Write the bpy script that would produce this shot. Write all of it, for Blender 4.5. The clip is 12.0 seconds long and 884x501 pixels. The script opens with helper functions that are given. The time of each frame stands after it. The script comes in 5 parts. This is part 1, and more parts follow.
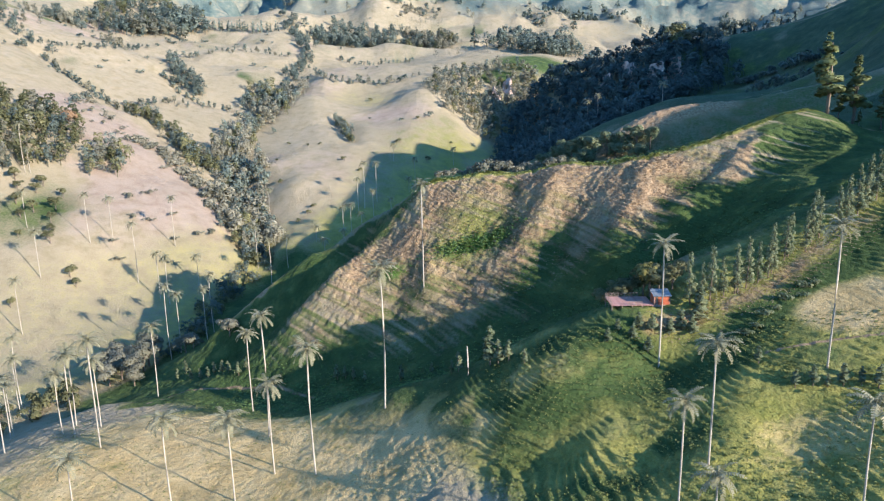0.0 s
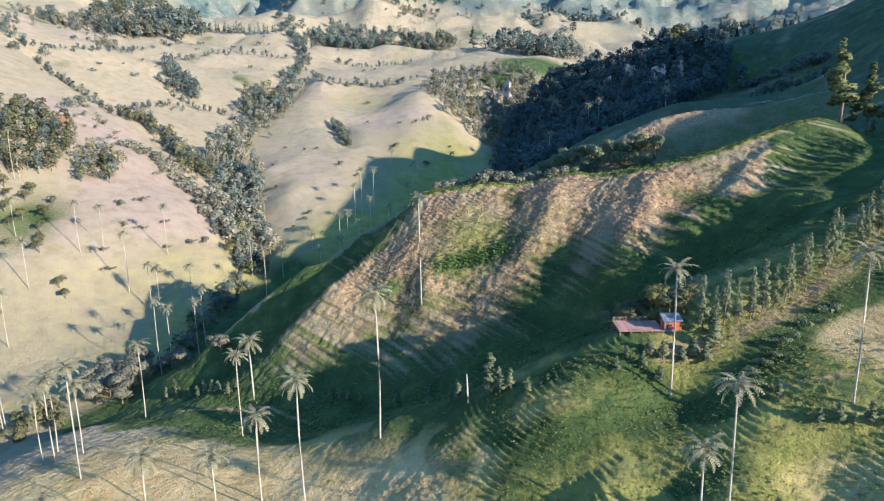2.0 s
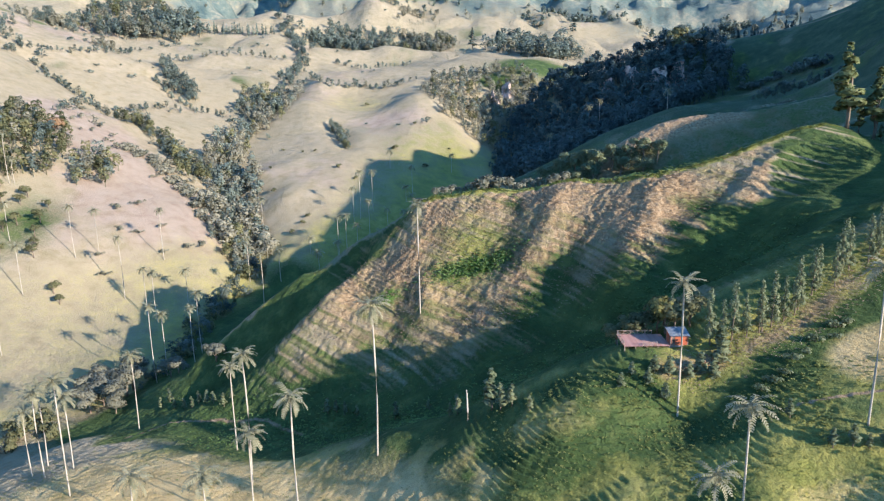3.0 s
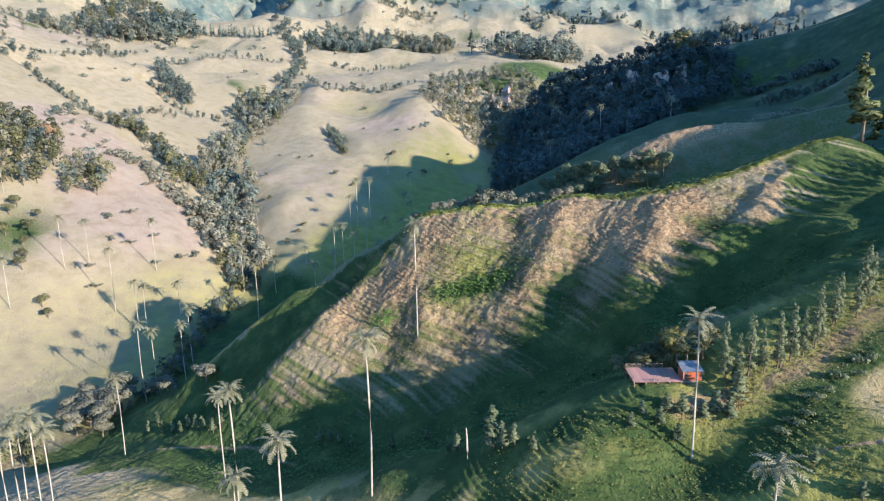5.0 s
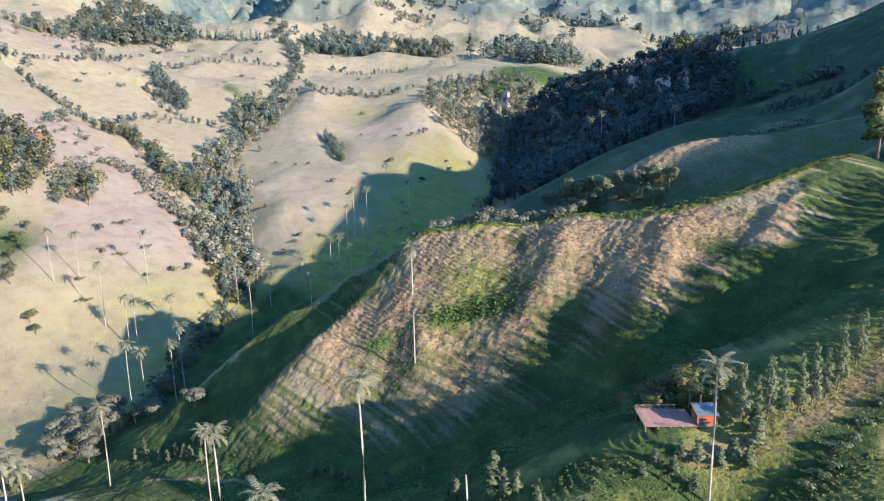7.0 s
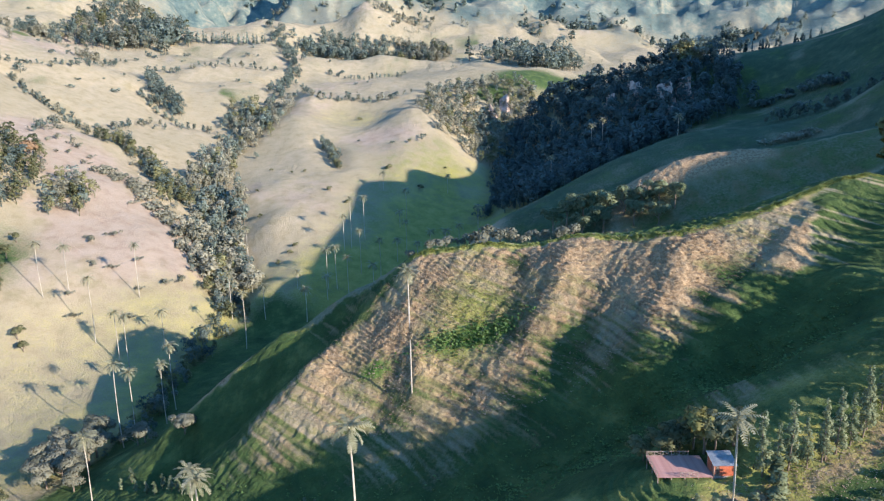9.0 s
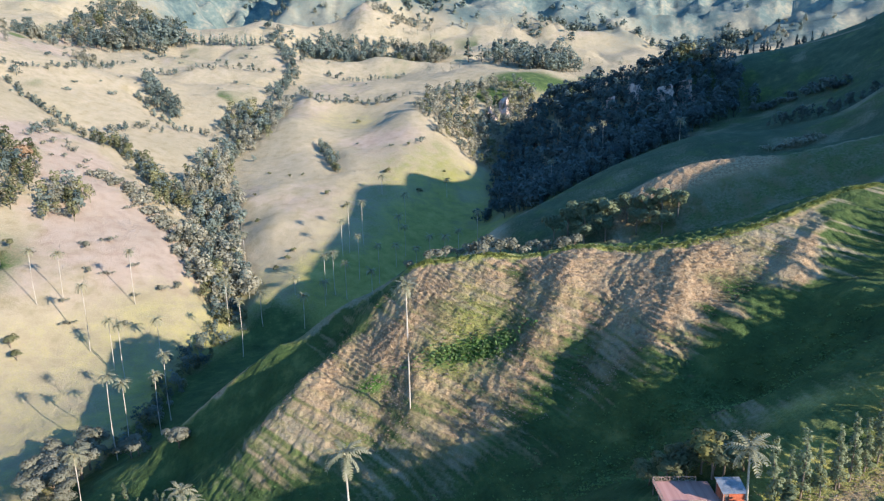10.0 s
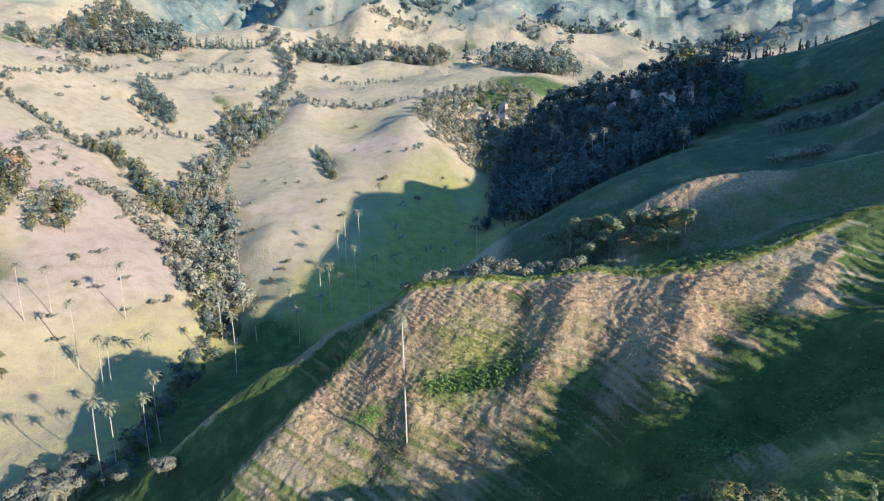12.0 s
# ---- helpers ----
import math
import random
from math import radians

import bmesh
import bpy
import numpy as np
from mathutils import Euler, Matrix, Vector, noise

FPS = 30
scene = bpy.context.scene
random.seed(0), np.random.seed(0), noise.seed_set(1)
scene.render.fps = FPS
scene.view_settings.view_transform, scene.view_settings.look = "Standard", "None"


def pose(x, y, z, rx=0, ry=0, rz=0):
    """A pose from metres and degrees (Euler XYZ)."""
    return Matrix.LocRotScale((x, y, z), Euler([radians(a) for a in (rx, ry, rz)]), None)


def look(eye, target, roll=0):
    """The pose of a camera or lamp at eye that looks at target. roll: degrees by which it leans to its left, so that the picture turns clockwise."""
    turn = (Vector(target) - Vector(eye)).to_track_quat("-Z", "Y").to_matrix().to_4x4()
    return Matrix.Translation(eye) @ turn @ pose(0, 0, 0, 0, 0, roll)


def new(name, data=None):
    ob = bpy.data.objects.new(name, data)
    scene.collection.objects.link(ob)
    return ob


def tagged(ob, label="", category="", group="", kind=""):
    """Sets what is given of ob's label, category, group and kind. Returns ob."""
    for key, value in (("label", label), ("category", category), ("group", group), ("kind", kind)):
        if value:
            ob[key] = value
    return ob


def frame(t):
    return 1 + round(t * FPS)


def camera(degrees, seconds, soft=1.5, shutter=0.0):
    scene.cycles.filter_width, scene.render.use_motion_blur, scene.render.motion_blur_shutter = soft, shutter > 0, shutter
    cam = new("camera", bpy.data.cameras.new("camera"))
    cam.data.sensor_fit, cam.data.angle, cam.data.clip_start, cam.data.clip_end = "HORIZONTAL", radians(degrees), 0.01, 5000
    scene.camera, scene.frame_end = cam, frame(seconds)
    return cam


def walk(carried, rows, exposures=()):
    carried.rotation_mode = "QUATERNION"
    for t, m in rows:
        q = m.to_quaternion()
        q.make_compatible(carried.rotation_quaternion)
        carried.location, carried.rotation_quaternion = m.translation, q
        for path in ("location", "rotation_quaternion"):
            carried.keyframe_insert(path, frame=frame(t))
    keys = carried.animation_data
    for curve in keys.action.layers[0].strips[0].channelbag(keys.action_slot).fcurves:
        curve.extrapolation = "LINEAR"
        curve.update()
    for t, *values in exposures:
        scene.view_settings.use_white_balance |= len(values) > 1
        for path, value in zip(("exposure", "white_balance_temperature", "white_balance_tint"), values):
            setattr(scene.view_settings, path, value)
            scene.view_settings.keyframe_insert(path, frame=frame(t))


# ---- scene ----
# the camera and its walk
cam = camera(66.0, 12.0, soft=1.2)
EYE = 120.0
ROWS = [
    (0.0, 0.0, 0.0, 0.0, 0.0, -12.4, 1.25),
    (0.5, 0.06, 2.45, 0.73, -0.022, -12.4, 1.26),
    (1.0, 0.15, 5.3, 1.59, -0.058, -12.393, 1.28),
    (1.5, 0.21, 7.73, 2.36, -0.08, -12.4, 1.28),
    (2.0, 0.3, 10.6, 3.21, -0.102, -12.393, 1.3),
    (2.5, 0.37, 13.1, 3.99, -0.124, -12.393, 1.31),
    (3.0, 0.42, 15.96, 4.93, -0.153, -12.385, 1.31),
    (5.0, 0.81, 26.68, 9.21, -0.241, -12.371, 1.34),
    (5.5, 0.93, 29.19, 10.35, -0.262, -12.364, 1.34),
    (6.0, 1.03, 32.06, 11.68, -0.292, -12.356, 1.35),
    (6.5, 1.11, 34.57, 12.83, -0.313, -12.342, 1.37),
    (7.0, 1.18, 37.45, 14.18, -0.343, -12.32, 1.37),
    (9.0, 1.67, 48.21, 19.24, -0.445, -12.291, 1.44),
    (9.5, 1.76, 50.73, 20.4, -0.474, -12.283, 1.45),
    (10.0, 1.88, 53.63, 21.74, -0.51, -12.283, 1.47),
    (10.5, 1.96, 56.16, 22.92, -0.547, -12.283, 1.49),
    (11.0, 2.1, 59.12, 24.23, -0.576, -12.276, 1.5),
    (11.5, 2.18, 61.67, 25.41, -0.612, -12.283, 1.51),
    (12.0, 2.32, 64.63, 26.7, -0.634, -12.247, 1.52),
]
walk(cam, [(t, pose(x, y, EYE + z, 90 + pitch, roll, yaw)) for t, x, y, z, yaw, pitch, roll in ROWS])

# daylight: low warm sun behind the right shoulder, clear blue sky
SUN_AZ, SUN_EL = 126.0, 18.8
sun_dir = Vector((math.sin(radians(SUN_AZ)) * math.cos(radians(SUN_EL)),
                  math.cos(radians(SUN_AZ)) * math.cos(radians(SUN_EL)), math.sin(radians(SUN_EL))))
world = bpy.data.worlds.new("sky")
scene.world = world
world.use_nodes = True
wt = world.node_tree
sky = wt.nodes.new("ShaderNodeTexSky")
sky.sky_type, sky.sun_disc = "NISHITA", False
sky.sun_elevation, sky.sun_rotation = radians(SUN_EL), radians(SUN_AZ)
sky.altitude, sky.air_density, sky.dust_density = 2400.0, 1.0, 0.6
tint = wt.nodes.new("ShaderNodeMix")
tint.data_type, tint.blend_type = "RGBA", "MULTIPLY"
tint.inputs[0].default_value, tint.inputs[7].default_value = 1.0, (0.54, 1.0, 1.28, 1)
wt.links.new(sky.outputs[0], tint.inputs[6])
wt.links.new(tint.outputs[2], wt.nodes["Background"].inputs[0])
wt.nodes["Background"].inputs[1].default_value = 0.142
lamp = bpy.data.lights.new("sun", "SUN")
lamp.energy, lamp.angle, lamp.color = 4.45, radians(0.5), (1.0, 0.85, 0.715)
sun = new("sun", lamp)
sun.matrix_world = look(sun_dir * 500, (0, 0, 0))
scene.view_settings.exposure = 1.48

# materials
def material(name, rough=0.9):
    m = bpy.data.materials.new(name)
    m.use_nodes = True
    b = m.node_tree.nodes["Principled BSDF"]
    b.inputs["Roughness"].default_value = rough
    b.inputs["Specular IOR Level"].default_value = 0.2
    return m, m.node_tree, b


def node(tree, kind, **values):
    n = tree.nodes.new(kind)
    for key, value in values.items():
        n.inputs[key].default_value = value
    return n


def noise_tex(tree, scale, detail=4.0, rough=0.55, coords=None):
    n = node(tree, "ShaderNodeTexNoise", Scale=scale, Detail=detail, Roughness=rough)
    if coords is None:
        coords = tree.nodes.new("ShaderNodeTexCoord").outputs["Object"]
    tree.links.new(coords, n.inputs["Vector"])
    return n.outputs["Fac"]


def ramp(tree, fac, stops):
    r = tree.nodes.new("ShaderNodeValToRGB")
    el = r.color_ramp.elements
    while len(el) < len(stops):
        el.new(0.5)
    for e, (at, col) in zip(el, stops):
        e.position, e.color = at, (*col, 1)
    tree.links.new(fac, r.inputs[0])
    return r.outputs[0]


def mix(tree, fac, a, b, how="MIX"):
    n = tree.nodes.new("ShaderNodeMix")
    n.data_type, n.blend_type = "RGBA", how
    for sock, val in ((n.inputs[0], fac), (n.inputs[6], a), (n.inputs[7], b)):
        if isinstance(val, (int, float)):
            sock.default_value = val
        elif isinstance(val, tuple):
            sock.default_value = (*val, 1)
        else:
            tree.links.new(val, sock)
    return n.outputs[2]


def attr(tree, name):
    n = tree.nodes.new("ShaderNodeAttribute")
    n.attribute_name = name
    return n.outputs["Fac"]


def arith(tree, op, a, b, clamp=False):
    n = tree.nodes.new("ShaderNodeMath")
    n.operation, n.use_clamp = op, clamp
    for sock, val in zip(n.inputs, (a, b)):
        if isinstance(val, (int, float)):
            sock.default_value = val
        else:
            tree.links.new(val, sock)
    return n.outputs[0]


def bump(tree, bsdf, heights, strength, distance):
    n = node(tree, "ShaderNodeBump", Strength=strength, Distance=distance)
    tree.links.new(heights, n.inputs["Height"])
    tree.links.new(n.outputs[0], bsdf.inputs["Normal"])


def ground_material():
    m, t, b = material("pasture", 0.95)
    co = t.nodes.new("ShaderNodeTexCoord").outputs["Object"]
    big, mid, fine = noise_tex(t, 0.012, 5, 0.6, co), noise_tex(t, 0.11, 6, 0.62, co), noise_tex(t, 0.9, 5, 0.7, co)
    tuft = noise_tex(t, 3.1, 3, 0.6, co)
    dry = ramp(t, mid, [(0.3, (0.275, 0.24, 0.155)), (0.52, (0.345, 0.30, 0.21)), (0.72, (0.385, 0.332, 0.25))])
    lush = ramp(t, mid, [(0.3, (0.03, 0.062, 0.021)), (0.55, (0.068, 0.112, 0.036)), (0.75, (0.165, 0.195, 0.07))])
    fern = ramp(t, fine, [(0.3, (0.16, 0.11, 0.065)), (0.5, (0.37, 0.26, 0.16)), (0.72, (0.53, 0.41, 0.265))])
    meadow = ramp(t, mid, [(0.3, (0.18, 0.205, 0.055)), (0.55, (0.30, 0.29, 0.09)), (0.75, (0.43, 0.375, 0.145))])
    rank = ramp(t, fine, [(0.3, (0.035, 0.09, 0.02)), (0.55, (0.08, 0.17, 0.035)), (0.8, (0.16, 0.25, 0.07))])
    # distance haze is mixed into this cool pale mountain colour
    hazy_upland = ramp(t, arith(t, "ADD", arith(t, "MULTIPLY", big, 0.6), arith(t, "MULTIPLY", mid, 0.4)), [(0.38, (0.055, 0.10, 0.115)), (0.50, (0.13, 0.175, 0.165)), (0.64, (0.30, 0.28, 0.21))])
    straw = ramp(t, mid, [(0.3, (0.42, 0.31, 0.14)), (0.52, (0.56, 0.43, 0.22)), (0.72, (0.63, 0.50, 0.28))])
    # grass tone darkened and cooled to stand in for hillside shade
    shade_green = ramp(t, mid, [(0.3, (0.036, 0.066, 0.038)), (0.55, (0.07, 0.105, 0.058)), (0.75, (0.13, 0.15, 0.085))])
    soil = ramp(t, fine, [(0.3, (0.20, 0.13, 0.08)), (0.7, (0.38, 0.29, 0.20))])

    def cover(name, soft=0.35):
        a = attr(t, name)
        w = arith(t, "ADD", a, arith(t, "MULTIPLY", arith(t, "SUBTRACT", mid, 0.5), soft * 2.0))
        w = arith(t, "ADD", w, arith(t, "MULTIPLY", arith(t, "SUBTRACT", fine, 0.5), soft * 1.6))
        return arith(t, "MULTIPLY", arith(t, "SUBTRACT", w, 0.3), 2.5, True)
    pink = ramp(t, mid, [(0.3, (0.305, 0.235, 0.185)), (0.52, (0.375, 0.305, 0.248)), (0.72, (0.405, 0.34, 0.285))])
    col = mix(t, cover("heath"), dry, pink)
    col = mix(t, cover("meadow"), col, meadow)
    col = mix(t, cover("straw"), col, straw)
    col = mix(t, cover("hazy_upland"), col, hazy_upland)
    col = mix(t, cover("shade_green"), col, shade_green)
    col = mix(t, cover("fern"), col, fern)
    col = mix(t, cover("lush"), col, lush)
    col = mix(t, cover("rank"), col, rank)
    col = mix(t, cover("soil", 0.2), col, soil)
    col = mix(t, 0.42, col, ramp(t, tuft, [(0.3, (0.35, 0.35, 0.33)), (0.66, (1.0, 1.0, 1.0))]), "MULTIPLY")
    col = mix(t, 0.25, col, ramp(t, big, [(0.35, (0.62, 0.66, 0.52)), (0.65, (1.0, 1.0, 1.0))]), "MULTIPLY")
    t.links.new(col, b.inputs["Base Color"])
    bump(t, b, arith(t, "ADD", fine, arith(t, "MULTIPLY", tuft, 0.4)), 0.9, 0.9)
    return m


def leaf_material(name, dark, light, rough=0.6):
    m, t, b = material(name, rough)
    geo = t.nodes.new("ShaderNodeNewGeometry")
    oi = t.nodes.new("ShaderNodeObjectInfo")
    co = t.nodes.new("ShaderNodeTexCoord").outputs["Object"]
    f = arith(t, "ADD", arith(t, "MULTIPLY", geo.outputs["Random Per Island"], 0.14), arith(t, "MULTIPLY", arith(t, "SUBTRACT", noise_tex(t, 0.085, 3, 0.5, co), 0.16), 1.3))
    f = arith(t, "ADD", f, arith(t, "MULTIPLY", arith(t, "SUBTRACT", oi.outputs["Random"], 0.5), 0.25))
    mid = tuple((a + c) * 0.45 for a, c in zip(dark, light))
    col = ramp(t, f, [(0.2, dark), (0.55, mid), (0.95, light)])
    t.links.new(col, b.inputs["Base Color"])
    tr = t.nodes.new("ShaderNodeBsdfTranslucent")
    t.links.new(col, tr.inputs["Color"])
    add = t.nodes.new("ShaderNodeMixShader")
    add.inputs[0].default_value = 0.36
    t.links.new(b.outputs[0], add.inputs[1])
    t.links.new(tr.outputs[0], add.inputs[2])
    t.links.new(add.outputs[0], t.nodes["Material Output"].inputs[0])
    return m


def plain(name, dark, light, scale, rough=0.8, bumps=0.0):
    m, t, b = material(name, rough)
    f = noise_tex(t, scale, 5, 0.6)
    t.links.new(ramp(t, f, [(0.3, dark), (0.7, light)]), b.inputs["Base Color"])
    if bumps:
        bump(t, b, f, 0.8, bumps)
    return m


def palm_trunk_material():
    m, t, b = material("waxy_trunk", 0.55)
    co = t.nodes.new("ShaderNodeTexCoord").outputs["Object"]
    sep = t.nodes.new("ShaderNodeSeparateXYZ")
    t.links.new(co, sep.inputs[0])
    rings = node(t, "ShaderNodeTexWave", Scale=1.1, Distortion=1.0)
    rings.bands_direction = "Z"
    t.links.new(co, rings.inputs["Vector"])
    col = ramp(t, noise_tex(t, 0.7, 5, 0.7, co), [(0.3, (0.26, 0.24, 0.20)), (0.65, (0.46, 0.43, 0.37))])
    col = mix(t, 0.35, col, ramp(t, rings.outputs["Fac"], [(0.02, (0.35, 0.31, 0.27)), (0.2, (1.0, 1.0, 1.0))]), "MULTIPLY")
    t.links.new(col, b.inputs["Base Color"])
    return m


MAT_GROUND = ground_material()
# far woods: bluish, lifted leaf colour carries the haze of distance
MAT_HAZY_FOREST = leaf_material("forest_leaves", (0.05, 0.08, 0.078), (0.27, 0.33, 0.28))
# shaded copy of the forest leaves, darker and bluer
MAT_SHADED_FOREST = leaf_material("shaded_hill_leaves", (0.024, 0.05, 0.062), (0.13, 0.19, 0.185))
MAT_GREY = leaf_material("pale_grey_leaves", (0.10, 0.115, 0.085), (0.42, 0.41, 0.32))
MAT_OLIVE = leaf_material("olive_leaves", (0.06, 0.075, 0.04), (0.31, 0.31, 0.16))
MAT_YOUNG = leaf_material("young_tree_leaves", (0.08, 0.12, 0.07), (0.34, 0.38, 0.23))
MAT_PINE = leaf_material("pine_needles", (0.07, 0.10, 0.045), (0.32, 0.37, 0.17))
MAT_FROND = leaf_material("palm_frond", (0.13, 0.145, 0.085), (0.54, 0.52, 0.37), 0.45)
MAT_GOLD = leaf_material("golden_leaves", (0.16, 0.16, 0.055), (0.46, 0.42, 0.17))
MAT_BARK = plain("bark", (0.12, 0.09, 0.07), (0.32, 0.27, 0.22), 1.5, 0.9, 0.05)
MAT_TRUNK = palm_trunk_material()

# the lie of the land: crest lines, streams and slopes, x right, y ahead, z up
CREST_LINES = {
    # past x = 185 the crest runs unseen and rises to cast shade
    "central ridge": [(-118, 283, 12), (-98, 285, 22), (-84, 291, 33), (-70, 295, 43), (-50, 290, 58), (-35, 294, 70), (-9, 285, 86), (17, 280, 91), (48, 270, 95),
                      (75, 255, 98), (97, 255, 103), (115, 259, 108.8), (125, 262, 111.6), (133, 262, 113), (141, 262, 113.6), (152, 262, 109.2), (166, 259, 105.3), (185, 262, 112), (260, 300, 160), (320, 420, 225)],
    "second ridge": [(25, 350, 70), (58, 337, 88), (85, 335, 105), (100, 334, 112), (119, 334, 116), (150, 328, 118), (200, 330, 128)],
    "third ridge": [(10, 415, 55), (39, 420, 75), (73, 430, 90), (108, 440, 106), (151, 450, 118), (187, 455, 120), (217, 460, 123), (256, 470, 135), (300, 480, 152)],
    "forest hill": [(116, 800, 133), (137, 790, 142), (170, 770, 152), (199, 740, 160), (221, 720, 168), (250, 709, 174), (285, 708, 177), (305, 690, 179),
                    (333, 660, 184), (351, 622, 191), (380, 580, 205)],
    "middle hill": [(58, 714, 67), (38, 722, 79), (9, 745, 104), (-9, 776, 125), (-27, 790, 133), (-57, 757, 112), (-86, 735, 101), (-109, 730, 101),
                    (-154, 800, 128), (-173, 815, 126)],
    "left spur": [(-331, 600, 122), (-294, 560, 103), (-273, 570, 94), (-246, 560, 84), (-217, 540, 67), (-186, 510, 52), (-157, 480, 32), (-142, 462, 19)],
    "central rib": [(-9, 285, 86), (-23, 282, 71), (-30, 273, 62), (-43, 258, 52), (-55, 254, 42), (-70, 249, 30)],
    "spur shoulder": [(125, 200, 97), (93, 197, 83), (70, 203, 69), (50, 192, 61), (30, 184, 57)],
    "hut spur": [(16, 176, 54), (41, 171, 66), (52, 170, 67.6), (60, 170, 70), (75, 176, 76), (97, 184, 85), (125, 190, 97), (160, 200, 111), (230, 215, 138)],
    "near bench": [(28, 152, 58), (13, 160, 54), (3, 169.5, 48.8), (-14, 174, 42.4), (-32, 187, 33.2), (-52, 195, 26), (-76, 214, 20.5), (-95, 230, 16), (-112, 244, 11), (-128, 236, 12), (-142, 205, 15)],
}
STREAM_LINES = {
    "shaded valley": [(160, 240, 101), (125, 213, 93), (100, 208, 83), (76, 211, 67), (50, 206, 56), (24, 201, 46), (4, 197, 38), (-28, 205, 28), (-76, 230, 17), (-112, 254, 9), (-136, 264, 1)],
    "creek": [(-250, 180, -12), (-177, 245, -6), (-146, 275, -1), (-136, 310, -1), (-134, 350, 1), (-136, 400, 4), (-132, 440, 7)],
    "wooded gully": [(-138, 470, 12), (-152, 520, 28), (-170, 570, 46), (-195, 630, 66), (-205, 690, 84), (-200, 740, 98), (-190, 820, 118), (-185, 870, 132)],
    "far side valley": [(-95, 445, 9), (-45, 470, 17), (0, 520, 28), (35, 600, 44), (58, 690, 62), (66, 740, 74), (75, 790, 92), (110, 850, 118), (150, 900, 140)],
    "behind central": [(150, 297, 104), (110, 298, 95), (70, 305, 80), (30, 320, 62), (-20, 350, 35), (-60, 400, 16)],
    "behind second": [(200, 390, 113), (130, 385, 102), (80, 380, 82), (40, 385, 62), (0, 420, 38), (-20, 460, 22)],
    "forest foot": [(265, 616, 129), (226, 590, 119), (179, 560, 107), (125, 545, 88), (85, 560, 70), (55, 600, 52)],
    "left drain": [(-340, 690, 128), (-305, 680, 119), (-254, 640, 88), (-212, 595, 69), (-176, 545, 45)],
}
SLOPES = {
    "central face": [(-19, 237, 44), (-12, 232, 43), (-8, 240, 53), (-4, 231, 46), (6, 238, 54), (14, 253, 69), (20, 243, 66.5), (61, 221, 75), (75, 223, 77), (96, 226, 86),
                     (110, 233, 93), (117, 244, 101), (68, 222, 72), (40, 232, 64), (106, 242, 99), (108, 221, 93), (57, 237, 81), (33, 253, 80), (-72, 268, 34)],
    "central back": [(-60, 318, 40), (-90, 320, 18), (-25, 320, 58), (20, 305, 75)],
    "near hill": [(27, 150, 58), (24, 132, 45), (36, 135, 52), (47, 118, 53), (65, 122, 54), (61, 131, 59), (72, 136, 64), (82, 134, 66), (50, 151, 58), (61, 159, 66), (47, 163, 67.4), (56, 163, 67.7), (42, 165, 66.9),
                  (83, 168, 74), (100, 160, 76), (13.6, 140.4, 46.6), (21, 141, 49.5), (29.5, 129.7, 49), (10, 120, 43), (43, 124, 50)],
    "near flat": [(-11, 163.6, 40.8), (-5, 138, 39), (-22, 155, 34), (-28, 148, 32), (-40, 165, 30), (-60, 160, 28), (-95, 178, 27), (-60, 185, 28), (-130, 170, 21), (-100, 130, 20)],
    "left slope": [(-273, 480, 71), (-304, 470, 84), (-217, 440, 44), (-239, 410, 40), (-273, 410, 47), (-202, 400, 17), (-220, 370, 15), (-248, 365, 22), (-222, 320, 4),
                   (-196, 330, 0), (-183, 395, 10), (-168, 425, 19), (-172, 335, 1), (-177, 275, -3)],
    "left upper": [(-351, 600, 127), (-383, 700, 152), (-435, 700, 180), (-447, 780, 190), (-411, 860, 198), (-467, 868, 219), (-521, 850, 241), (-347, 690, 132), (-440, 600, 165),
                   (-420, 480, 130)],
    "left far": [(-439, 1000, 202), (-404, 1060, 224), (-375, 900, 183), (-336, 870, 166), (-293, 820, 135), (-255, 780, 116), (-247, 900, 159), (-210, 1000, 178), (-293, 960, 177),
                 (-393, 1100, 229), (-253, 1134, 229), (-317, 1140, 235)],
    "middle face": [(6, 600, 45), (-31, 560, 43), (-64, 520, 38), (-92, 480, 28), (-115, 470, 22), (-124, 551, 56), (-156, 600, 67), (-174, 700, 88), (-29, 690, 92), (-100, 690, 92)],
    "middle back": [(-110, 830, 121), (-158, 880, 146), (-68, 810, 118), (-58, 870, 140), (-16, 860, 144), (12, 900, 152), (62, 927, 160), (94, 888, 140), (127, 900, 150)],
    "knoll": [(-82, 1129, 212), (-122, 1080, 184), (-36, 1080, 182), (-169, 1110, 210), (-181, 1020, 178), (38, 1000, 180), (-1, 1100, 189), (89, 950, 172), (-80, 1180, 196)],
    "back country": [(-202, 1150, 216), (-129, 1150, 206), (16, 1150, 205), (98, 1050, 184), (170, 983, 172), (278, 1100, 185), (-102, 1290, 279), (-181, 1270, 266), (-273, 1240, 278),
                     (70, 1300, 250), (127, 1353, 262), (225, 1300, 242), (284, 1200, 210), (-389, 1300, 287), (-472, 1250, 285), (420, 900, 168), (372, 760, 172), (520, 900, 178), (470, 780, 182), (620, 1050, 195)],
}
